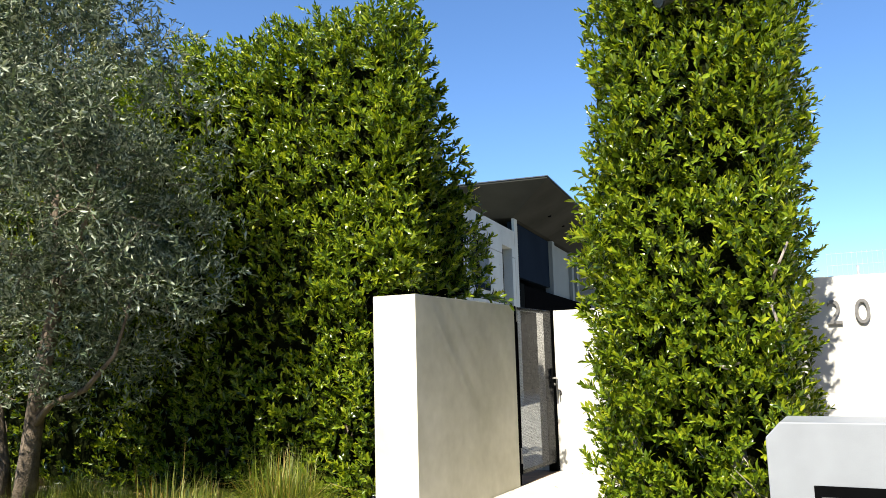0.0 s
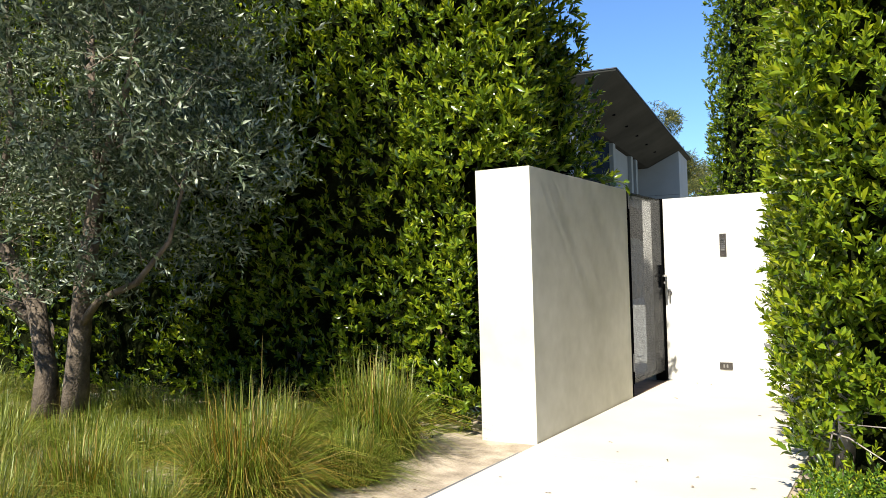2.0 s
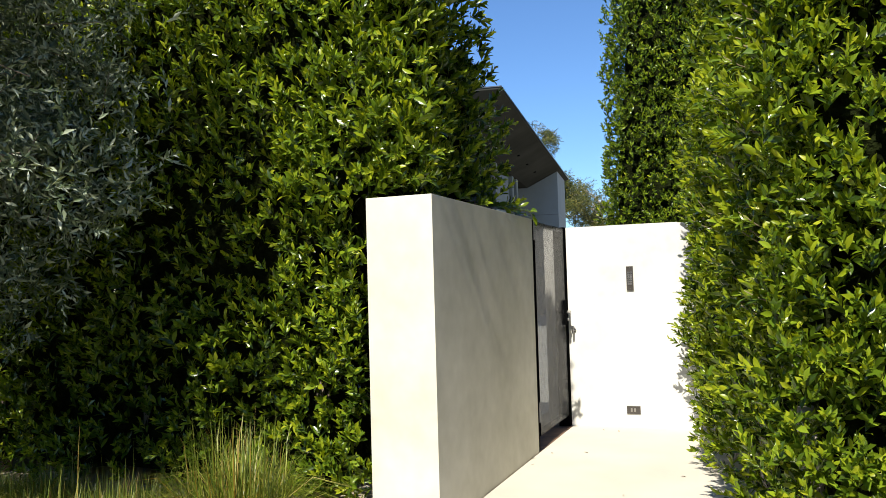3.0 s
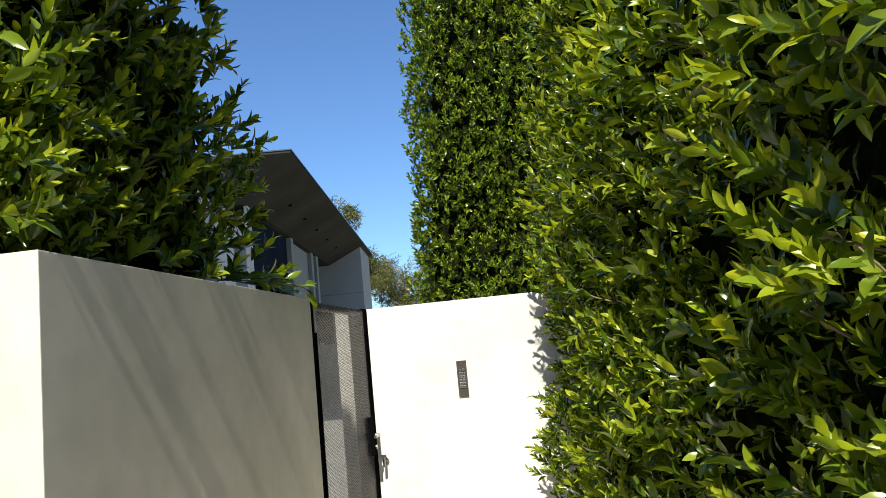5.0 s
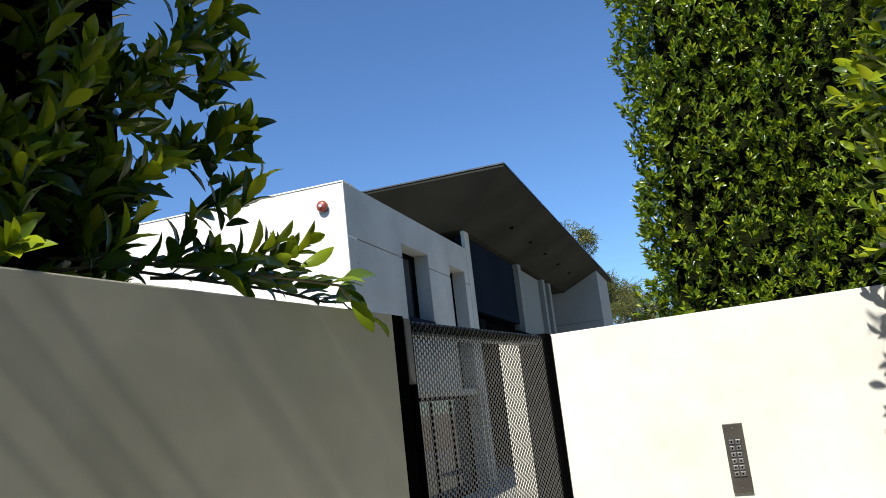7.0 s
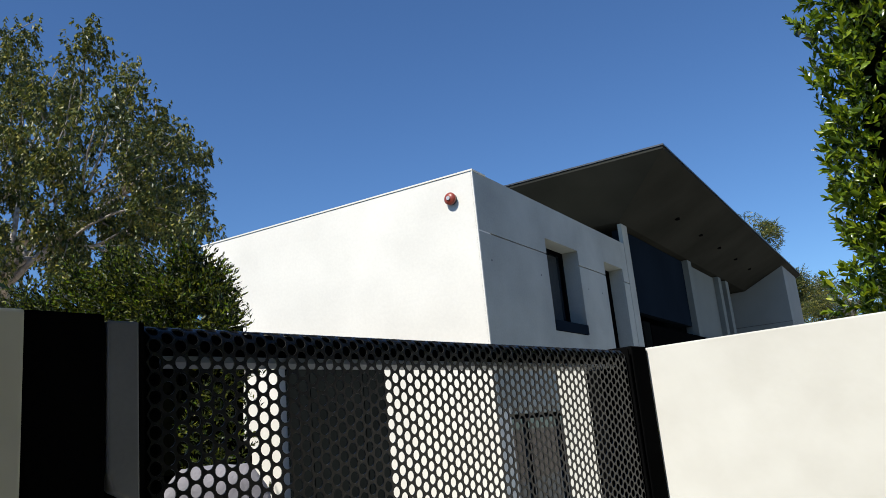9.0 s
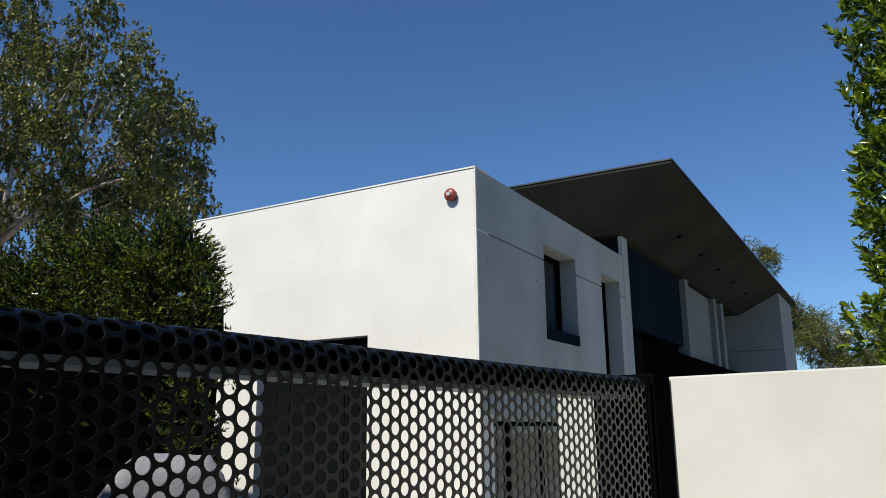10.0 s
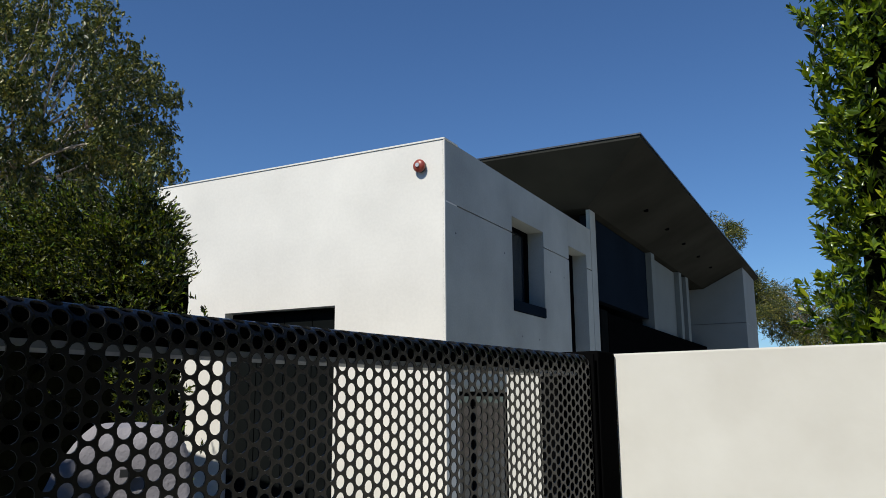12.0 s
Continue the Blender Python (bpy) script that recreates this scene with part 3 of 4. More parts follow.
for r in range(6):
    for c in range(2):
        x, z = -0.010 + c * 0.020, 0.052 - r * 0.0205
        b = part("button", block(x - 0.008, x + 0.008, -0.0175, -0.0136, z - 0.007, z + 0.007), STEEL, keypad, bevel=0.001)
        part("mark", block(x - 0.0025, x + 0.0025, -0.0182, -0.0177, z - 0.003, z + 0.003), BLACK, b)
for z in (0.095, -0.095):
    part("screw", rod((0, -0.0125, z), (0, -0.0138, z), 0.003), STEEL, keypad)
step_light = empty("step_light", (-1.65, 8.727, 0.157))
tagged(step_light, "small dark recessed outlet plate low on the wall", "wall plate")
part("plate", block(-0.06, 0.06, -0.01, 0.001, -0.035, 0.035), BRONZE, step_light, bevel=0.002)
for x in (-0.018, 0.012):
    part("socket", block(x - 0.008, x + 0.008, -0.0125, -0.0102, -0.016, 0.016), STEEL, step_light, bevel=0.001)
stop = empty("gate_catch", (-2.20, 8.727, 0.875))
tagged(stop, "small steel gate catch on the white wall", "gate catch")
part("rose", rod((0.03, 0.0, 0.0), (0.03, -0.008, 0.0), 0.022, sides=16), STEEL, stop)
part("stem", rod((0.03, -0.008, 0), (0.03, -0.05, 0), 0.008), STEEL, stop)
part("head", rod((0.03, -0.05, -0.028), (0.03, -0.05, 0.028), 0.008), STEEL, stop)


def numeral(text, x0, x1, z0, z1, y):
    cu = bpy.data.curves.new("numeral", "FONT")
    cu.body, cu.extrude, cu.bevel_depth = text, 0.008, 0.0
    tmp = bpy.data.objects.new("numeral", cu)
    scene.collection.objects.link(tmp)
    bpy.context.view_layer.update()
    me = bpy.data.meshes.new_from_object(tmp.evaluated_get(bpy.context.evaluated_depsgraph_get()))
    bpy.data.objects.remove(tmp)
    co = np.empty(len(me.vertices) * 3, np.float32)
    me.vertices.foreach_get("co", co)
    co = co.reshape(-1, 3)
    lo_, hi_ = co.min(0), co.max(0)
    f = (co - lo_) / (hi_ - lo_)
    co = np.column_stack([x0 + f[:, 0] * (x1 - x0), y - 0.004 - f[:, 2] * 0.018, z0 + f[:, 1] * (z1 - z0)])
    me.vertices.foreach_set("co", co.astype(np.float32).ravel())
    me.update()
    me.materials.clear()
    me.materials.append(DIGIT)
    ob = new("house_numeral", me)
    return tagged(ob, "grey metal house numeral " + text + " on the white wall", "house number", "house number")


numeral("2", 0.768, 0.865, 1.475, 1.652, 6.42)
numeral("0", 0.952, 1.05, 1.475, 1.652, 6.42)

# ---- post box, fence and floodlight by the tall hedge ----
box = empty("letterbox_pedestal", (0.52, 4.18, 0))
tagged(box, "pale grey letterbox pedestal with black slot", "letterbox")
bm = bmesh.new()
prof = [(0.0, 0.0), (1.6, 0.0), (1.6, 0.87), (1.53, 0.945), (0.07, 0.945), (0.0, 0.87)]
a_ = [bm.verts.new((x, 0.0, z)) for x, z in prof]
b_ = [bm.verts.new((x, 0.42, z)) for x, z in prof]
bm.faces.new(a_), bm.faces.new(b_[::-1])
for k in range(6):
    bm.faces.new((a_[k], a_[(k + 1) % 6], b_[(k + 1) % 6], b_[k]))
part("body", bm, BOX_GREY, box, bevel=0.006)
slot = part("slot", block(0.20, 1.4, -0.012, -0.002, 0.40, 0.65), BLACK, box, "black metal letter slot", 0.003)
part("flap", block(0.23, 1.37, -0.02, -0.0125, 0.43, 0.60), DARK_METAL, slot, bevel=0.002)
fence = empty("wire_fence", (0.7, 9.6, 1.2))
tagged(fence, "thin grey wire mesh fence above the wall", "fence")
wires = bmesh.new()
for k in range(90):
    rod((k * 0.05, 0, 0), (k * 0.05, 0, 1.16), 0.0016, sides=4, bm=wires)
part("upright_wires", wires, WIRE, fence)["kind"] = "stuff"
for k in range(9):
    part("rail_wire", rod((0, 0, 0.1 + k * 0.13), (4.5, 0, 0.1 + k * 0.13), 0.002, sides=5), WIRE, fence)
for k in range(3):
    part("post", rod((0.3 + k * 2.0, 0.02, -1.2), (0.3 + k * 2.0, 0.02, 1.0), 0.015), WIRE, fence)
lamp = empty("floodlight", (0.22, 4.80, 3.50))
tagged(lamp, "grey twin security floodlight half hidden in the hedge", "floodlight")
part("junction_box", block(-0.04, 0.14, -0.02, 0.12, 0.02, 0.09), DARK_METAL, lamp, bevel=0.01)
part("pole", rod((0.05, 0.35, -3.5), (0.05, 0.35, 0.02), 0.02), DARK_METAL, lamp)
part("arm", rod((0.05, 0.12, 0.05), (0.05, 0.36, 0.01), 0.018), DARK_METAL, lamp)
for sx in (-1, 1):
    h_ = part("lamp_head", rod((0.05 + sx * 0.10, -0.02, 0.05), (0.05 + sx * 0.22, -0.12, -0.01), 0.035, 0.065, 14), DARK_METAL, lamp, "grey lamp head")
    part("lens", rod((0.05 + sx * 0.221, -0.121, -0.011), (0.05 + sx * 0.225, -0.125, -0.0125), 0.056, sides=14), GLASS, h_)

# ---- covered thing in the yard ----
cover = empty("covered_barbecue", (-5.12, 9.76, 0), 54)
tagged(cover, "barbecue under a creased pale grey canvas cover", "barbecue")
bm = block(-0.38, 0.31, -0.20, 0.12, 0.0, 1.655)
bmesh.ops.subdivide_edges(bm, edges=bm.edges, cuts=14, use_grid_fill=True)
for v in bm.verts:
    p_ = v.co.copy()
    shrink = 1 - 0.12 * max(0, (p_.z - 1.1) / 0.45) ** 2
    v.co.x *= shrink * (1 + 0.05 * noise.noise(p_ * 4))
    v.co.y *= shrink * (1 + 0.16 * noise.noise(p_ * 3.5 + Vector((4, 0, 0))))
    if p_.z > 1.3:
        v.co.z -= 0.85 * max(0, abs(p_.x) - 0.21) * (p_.z - 1.3) / 0.27 + 0.02 * noise.noise(p_ * 9)
for f in bm.faces:
    f.smooth = True
part("cover", bm, COVER, cover)
part("badge", block(-0.03, 0.06, -0.222, -0.212, 1.43, 1.465), DARK_METAL, cover, "dark printed badge")
part("skirt", block(-0.39, 0.32, -0.245, -0.222, 0.02, 0.75), COVER, cover)

# ---- planting ----
rng = np.random.default_rng(11)


def hedge_top(x0, x1, y0, y1, z, count):
    """Upright shoots on the flat top of a hedge."""
    p = np.column_stack([rng.uniform(x0, x1, count), rng.uniform(y0, y1, count), z + rng.uniform(-0.08, 0.14, count)])
    return p, rng.normal(size=p.shape) * .4 + np.array([0, -0.1, 1.0])


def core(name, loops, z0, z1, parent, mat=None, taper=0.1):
    """The inside of a hedge as a lumpy prism over a ground outline, near-black to paint in its shade."""
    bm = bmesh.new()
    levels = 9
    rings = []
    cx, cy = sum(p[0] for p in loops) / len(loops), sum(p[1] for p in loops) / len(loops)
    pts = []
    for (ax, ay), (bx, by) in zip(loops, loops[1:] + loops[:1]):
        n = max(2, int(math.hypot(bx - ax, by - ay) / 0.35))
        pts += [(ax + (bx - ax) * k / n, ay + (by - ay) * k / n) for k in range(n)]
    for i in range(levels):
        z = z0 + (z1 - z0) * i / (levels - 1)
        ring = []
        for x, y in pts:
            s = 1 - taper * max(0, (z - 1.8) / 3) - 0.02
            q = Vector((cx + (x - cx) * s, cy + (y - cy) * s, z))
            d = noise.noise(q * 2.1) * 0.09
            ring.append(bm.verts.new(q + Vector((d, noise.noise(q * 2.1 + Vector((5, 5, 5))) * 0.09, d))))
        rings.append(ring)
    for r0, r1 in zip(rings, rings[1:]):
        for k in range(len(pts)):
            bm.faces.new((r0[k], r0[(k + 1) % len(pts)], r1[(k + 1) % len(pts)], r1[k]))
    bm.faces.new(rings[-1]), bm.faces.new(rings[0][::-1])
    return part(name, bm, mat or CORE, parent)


# tall hedge column beside the path
hedge_e = empty("hedge", (0, 0, 0))
tagged(hedge_e, "tall clipped ficus hedge with glossy green leaves beside the path", "hedge", "ficus hedges")
EO = [(-0.53, 4.75), (-1.11, 8.55), (0.48, 8.6), (0.48, 6.40), (0.60, 6.30), (0.63, 4.72)]
thin_low = lambda p: rng.random(len(p)) < np.clip((p[:, 2] - 0.02) / 0.55, 0.45, 1.0)
close_by = lambda p: (p[:, 0] > -0.53 - 0.153 * (p[:, 1] - 4.75) - np.where(p[:, 1] > 6.8, 0.04, 0.4)) & (p[:, 2] < 3.1) & (p[:, 2] > np.where(p[:, 1] < 7.3, 0.7, 1.8))
far_off = lambda p: thin_low(p) & ~((p[:, 2] < 3.1) & (p[:, 2] > np.where(p[:, 1] < 7.3, 0.7, 1.8)))
SIDE_E = (-0.987, -0.163)
fs = [hedge_face(rng, EO[0], EO[1], 0.05, 4.6, 330, SIDE_E, 0.10, 1.6, 0.30, 0.16, far_off),
      hedge_face(rng, (0.80, 4.72), EO[0], 0.05, 4.6, 470, (0.0, -1.0), 0.07, 1.6, 0.30, 0.15, lambda p: thin_low(p) & (p[:, 0] < 0.63 + np.maximum(p[:, 2] - 1.2, 0) * 0.07)),
      hedge_face(rng, EO[5], EO[4], 0.3, 4.6, 170, (1.0, 0.0), -0.06, 1.3, 0.22, 0.12),
      hedge_face(rng, EO[3], EO[2], 1.7, 4.6, 70, (1.0, 0.0), 0.05, 1.6, 0.2, 0.1)]
foliage("foliage", rng, fs, hedge_e, [LEAF, YOUNG], 10, 0.070, 0.40, 0.11, 0.30)
fs = [hedge_face(rng, EO[0], EO[1], 0.05, 4.6, 270, SIDE_E, 0.10, 1.6, 0.42, 0.24, close_by)]
foliage("foliage", rng, fs, hedge_e, [LEAF, YOUNG], 10, 0.074, 0.42, 0.12, 0.40, ROUND)
core("shade_core", [(-0.30, 4.98), (-0.86, 8.45), (0.30, 8.45), (0.30, 6.35), (0.54, 6.2), (0.56, 4.98)], 0.10, 4.45, hedge_e)
for x, y in ((-0.38, 5.22), (0.28, 4.95), (-0.55, 6.4), (-0.72, 7.6)):
    part("trunk", limb([(x, y, -0.05), (x + 0.02, y + 0.02, 0.3), (x - 0.02, y + 0.05, 0.75)], [0.085, 0.06, 0.05]), PALE_BARK, hedge_e, "pale mottled trunk")
for k in range(18):
    x, y = rng.uniform(-0.5, 0.7), rng.uniform(4.75, 5.05)
    z = rng.uniform(0.06, 0.5)
    d = Vector((rng.uniform(-0.5, 0.5), rng.uniform(-0.35, 0.1), rng.uniform(-0.1, 0.35)))
    d.x = max(d.x, 0.05) if x < 0 else min(d.x, 0.1)
    p0 = Vector((x, y, z))
    part("branch", limb([p0, p0 + d * 0.5 + Vector((0, 0, 0.03)), p0 + d], [0.006, 0.004, 0.002], 5), PALE_BARK, hedge_e)
for p0, p1, p2 in (((0.50, 4.95, 1.55), (0.56, 4.78, 1.70), (0.66, 4.72, 1.90)), ((0.52, 4.9, 1.3), (0.58, 4.74, 1.42), (0.55, 4.70, 1.55)), ((0.2, 4.9, 1.22), (0.28, 4.74, 1.2), (0.36, 4.70, 1.23))):
    part("branch", limb([p0, p1, p2], [0.012, 0.010, 0.006], 7), PALE_BARK, hedge_e, "bare pale branch")

# hedge behind the garden wall beside the planting bed
hedge_w = empty("hedge", (0, 0, 0))
tagged(hedge_w, "tall ficus hedge behind grasses and garden wall", "hedge", "ficus hedges")
top_at = lambda y: np.interp(y, [5.4, 6.0, 6.4, 7.2], [4.5, 4.3, 3.55, 2.5])
# Leaves thin out low behind the olive; the dark core shows as its shade.
gappy = lambda p: rng.random(len(p)) < np.clip(0.62 + np.maximum((p[:, 0] + 3.35) / 0.6, (p[:, 2] - 2.4) / 1.8), 0.62, 1.0)
past_wall = lambda p: gappy(p) & ((p[:, 0] > -6.2) | (rng.random(len(p)) < 0.40)) & ((p[:, 0] < -2.68) | (p[:, 2] > 1.84)) & (p[:, 2] < np.where(p[:, 0] > -3.2, 4.30 + (-p[:, 0] - 2.3) * .3, 4.57) + np.array([noise.noise(Vector((a * 2.5, 3.3, 0))) * 0.16 for a in p[:, 0]]))
under_top = lambda p: p[:, 2] < top_at(p[:, 1])
fs = [hedge_face(rng, (-12.5, 5.50), (-2.38, 5.50), 0.05, 4.75, 330, (0.0, -1.0), 0.03, 1.8, 0.36, 0.19, past_wall),
      hedge_face(rng, (-2.42, 6.96), (-3.6, 7.10), 1.0, 2.95, 230, (0.0, 1.0), 0.12, 1.9, 0.35, 0.10, lambda p: (p[:, 0] < -2.68) | (p[:, 2] > 1.88))]
top_n = 900
tp = np.column_stack([rng.uniform(-9.4, -2.5, top_n), rng.uniform(5.55, 6.15, top_n), 4.22 + rng.uniform(-0.08, 0.18, top_n)])
fs.append((tp, rng.normal(size=tp.shape) * .45 + np.array([0, -0.2, 1.0])))
foliage("foliage", rng, fs, hedge_w, [LEAF, YOUNG], 10, 0.080, 0.40, 0.12, 0.28)
fs = [hedge_face(rng, (-2.25, 5.42), (-2.39, 6.15), 1.86, 4.5, 340, (1.0, 0.0), -0.012, 2.3, 0.42, 0.08, under_top),
      hedge_face(rng, (-2.39, 6.15), (-2.27, 7.19), 1.86, 4.5, 340, (1.0, 0.0), -0.012, 2.3, 0.42, 0.10, under_top)]
foliage("foliage", rng, fs, hedge_w, [LEAF, YOUNG], 10, 0.088, 0.40, 0.12, 0.26, ROUND)
core("shade_core", [(-12.5, 5.80), (-3.0, 5.80), (-2.95, 6.5), (-3.1, 7.0), (-12.5, 7.1)], 0.1, 4.15, hedge_w, taper=0.04)
core("shade_core", [(-3.0, 5.74), (-2.52, 5.74), (-2.52, 6.40), (-3.0, 6.4)], 1.92, 3.98, hedge_w)
core("shade_core", [(-3.0, 6.3), (-2.52, 6.3), (-2.54, 7.02), (-3.0, 7.05)], 1.93, 2.98, hedge_w)
for k in range(9):
    x = -3.2 - k * 0.7
    part("trunk", limb([(x, 5.9, -0.05), (x + 0.05, 5.85, 0.6), (x, 5.95, 1.6)], [0.06, 0.05, 0.03]), BARK, hedge_w)
for k in range(14):
    y, z = rng.uniform(5.8, 7.1), rng.uniform(1.95, 3.0)
    part("branch", limb([(-2.95, y, z - 0.2), (-2.7, y + 0.1, z), (-2.42, y + 0.15, z + 0.12)], [0.012, 0.009, 0.004], 5), TWIG, hedge_w)

# hedge beyond the white wall
hedge_n = empty("hedge", (0, 0, 0))
tagged(hedge_n, "tall dense hedge behind the white wall", "hedge", "ficus hedges")
fs = [hedge_face(rng, (-2.28, 11.2), (0.2, 11.2), 1.2, 5.5, 340, (0.0, -1.0), 0.03, 2.0, 0.2, 0.13),
      hedge_face(rng, (-2.28, 11.15), (-2.28, 14.0), 1.2, 5.5, 260, (-1.0, 0.0), 0.07, 2.0, 0.2, 0.13)]
foliage("foliage", rng, fs, hedge_n, [LEAF, YOUNG], 9, 0.062, 0.42, 0.09, 0.15)
core("shade_core", [(-2.16, 11.36), (0.1, 11.36), (0.1, 14.0), (-2.16, 14.0)], 0.0, 5.4, hedge_n, taper=0.13)

# shrubs in the yard before the house
shrub = empty("shrub_row", (0, 0, 0))
tagged(shrub, "loose dark green shrubs before the white house wall", "shrub")
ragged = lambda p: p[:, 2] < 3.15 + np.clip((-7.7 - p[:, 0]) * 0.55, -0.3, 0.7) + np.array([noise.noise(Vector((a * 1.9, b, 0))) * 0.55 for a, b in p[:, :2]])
# Drops most leaves below 2.6 m, so the black core reads as shade.
shade_thinned = lambda p: ragged(p) & (rng.random(len(p)) < np.clip((p[:, 2] - 2.6) / 0.6, np.where(p[:, 0] > -8.3, 0.16, 0.004), 1.0))
fs = [hedge_face(rng, (-14.0, 11.0), (-7.6, 11.75), 0.4, 4.8, 640, (0.0, -1.0), 0.05, 2.6, 0.45, 0.3, shade_thinned),
      hedge_face(rng, (-7.6, 11.75), (-8.6, 12.35), 0.4, 4.4, 700, (0.62, 0.78), 0.05, 2.4, 0.45, 0.2, shade_thinned)]
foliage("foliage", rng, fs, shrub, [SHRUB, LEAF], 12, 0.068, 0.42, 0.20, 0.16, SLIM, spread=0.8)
core("shade_core", [(-14.0, 11.35), (-8.7, 11.95), (-8.9, 12.4), (-14.0, 12.4)], 1.6, 3.6, shrub, DEEP)
core("shade_core", [(-8.9, 11.95), (-7.72, 11.98), (-8.4, 12.3), (-9.0, 12.4)], 1.6, 2.95, shrub, DEEP)
core("shade_core", [(-14.0, 12.0), (-7.6, 12.0), (-8.4, 12.35), (-14.0, 12.4)], 0.0, 1.8, shrub, DEEP)


# leafy shoot that hangs over the garden wall
def single_leaf(length, width):
    co, tris = leaf_arrays(ROUND, np.zeros((1, 3)), np.array([[0, 1.0, 0]]), np.array([[0, 0, 1.0]]), np.array([length]), np.array([width]))
    return tri_mesh(co, tris, [LEAF_ONE])


LEAF_MESH = [single_leaf(0.070, 0.42), single_leaf(0.056, 0.45), single_leaf(0.080, 0.38)]


def place_leaf(parent, at, along, out, kind):
    ob = new("leaf", LEAF_MESH[kind % 3])
    a = Vector(along).normalized()
    s = a.cross(Vector(out)).normalized()
    m = Matrix((s, a, s.cross(a))).transposed().to_4x4()
    ob.parent = parent
    ob.matrix_basis = Matrix.Translation(at) @ m
    return ob


shoot = empty("overhanging_shoot", (0, 0, 0))
tagged(shoot, "young leafy ficus shoot hanging over the garden wall", "shoot")
for st_ in ([(-2.62, 6.80, 1.96), (-2.30, 7.05, 1.90), (-2.12, 7.17, 1.85), (-2.12, 7.21, 1.82), (-2.13, 7.27, 1.806)], [(-2.50, 6.95, 1.93), (-2.30, 7.18, 1.875), (-2.25, 7.31, 1.85), (-2.28, 7.43, 1.862), (-2.28, 7.46, 1.845)]):
    part("stem", limb(st_, [0.0035, 0.003, 0.0026, 0.002, 0.0014], 6), TWIG, shoot)
    for i in range(14):
        a_0, a_1 = Vector(st_[i % 2]), Vector(st_[i % 2 + 1])
        d = (a_1 - a_0).normalized()
        r_ = Vector((0, 0, 1)).cross(d).normalized() * (1 if i % 4 < 2 else -1)
        place_leaf(shoot, a_0.lerp(a_1, 0.35 + 0.05 * i), d + r_ * 0.55 + Vector((0, 0, 0.15 + 0.06 * (i % 5))), Vector((0.3, -0.3, 0.9)), i)
# base and tip of each leaf, and which way it faces
HUNG = [((-2.12, 7.18, 1.858), (-2.09, 7.275, 1.885), (0.6, 0, 0.8)), ((-2.11, 7.19, 1.824), (-2.08, 7.22, 1.757), (0.7, -0.7, 0.1)), ((-2.12, 7.19, 1.846), (-2.09, 7.225, 1.805), (0.8, -0.4, 0.5)),
        ((-2.20, 7.275, 1.84), (-2.19, 7.365, 1.851), (0.7, -0.2, 0.7)), ((-2.30, 7.43, 1.875), (-2.29, 7.51, 1.918), (0.8, -0.5, 0.3)), ((-2.30, 7.43, 1.866), (-2.27, 7.535, 1.871), (0.5, -0.2, 0.8)),
        ((-2.14, 7.265, 1.809), (-2.12, 7.357, 1.766), (0.5, 0.1, 0.9)), ((-2.16, 7.30, 1.809), (-2.16, 7.301, 1.835), (0.9, -0.3, 0)), ((-2.28, 7.44, 1.855), (-2.26, 7.485, 1.813), (0.7, 0.3, 0.5)),
        ((-2.34, 7.05, 1.90), (-2.26, 7.10, 1.935), (0.5, -0.4, 0.7)), ((-2.42, 7.0, 1.92), (-2.44, 7.09, 1.95), (0.7, -0.2, 0.6)), ((-2.30, 7.18, 1.875), (-2.22, 7.21, 1.905), (0.3, -0.5, 0.8))]
for k, (b0, b1, up) in enumerate(HUNG):
    lf = place_leaf(shoot, Vector(b0), Vector(b1) - Vector(b0), Vector(up), k)
    lf.scale = [(Vector(b1) - Vector(b0)).length / (0.070, 0.056, 0.080)[k % 3]] * 3

# shoots of the hedge's lower corner beside the gate
for p0, p1, count in (((-2.48, 6.90, 1.93), (-2.20, 7.16, 1.90), 9), ((-2.46, 7.03, 1.91), (-2.29, 7.30, 1.885), 9),
                      ((-2.5, 6.8, 1.9), (-2.28, 7.0, 1.90), 8)):
    p0, p1 = Vector(p0), Vector(p1)
    d = (p1 - p0).normalized()
    part("stem", limb([p0, p0.lerp(p1, 0.5) + Vector((0, 0, 0.012)), p1], [0.004, 0.003, 0.0015], 5), TWIG, shoot)
    for i in range(count):
        f = 0.25 + 0.75 * i / (count - 1)
        r_ = d.orthogonal().normalized()
        r_.rotate(Matrix.Rotation(i * 2.4 + p0.x * 40, 3, d))
        if r_.z < -0.4 and p1.z < 1.93:
            r_.z *= -0.5
        place_leaf(shoot, p0.lerp(p1, f), d * (0.3 + 0.8 * f) + r_ * 0.75, d - r_ * 0.5 + Vector((0, 0, 0.6)), i)

# leafy tops of the hedges
foliage("top_foliage", rng, [hedge_top(-0.55, 0.45, 5.0, 6.3, 4.44, 420), hedge_top(-0.72, 0.2, 6.3, 8.35, 4.44, 560)], hedge_e, [LEAF, YOUNG], 9, 0.08, 0.42, 0.12, 0.25, SLIM)
foliage("top_foliage", rng, [hedge_top(-12.4, -3.0, 6.1, 7.0, 4.16, 1500), hedge_top(-2.95, -2.6, 5.8, 6.3, 4.0, 90), hedge_top(-2.95, -2.6, 6.35, 6.95, 3.0, 90)], hedge_w, [LEAF, YOUNG], 9, 0.09, 0.42, 0.12, 0.25, SLIM)
foliage("top_foliage", rng, [hedge_top(-1.9, 0.0, 11.4, 13.9, 5.38, 900)], hedge_n, [LEAF, YOUNG], 9, 0.08, 0.42, 0.12, 0.2, SLIM)

# near shoots of the tall hedge, leaf by leaf
near = empty("hedge_shoots", (0, 0, 0))
tagged(near, "bright young shoots standing out of the clipped hedge", "shoot")
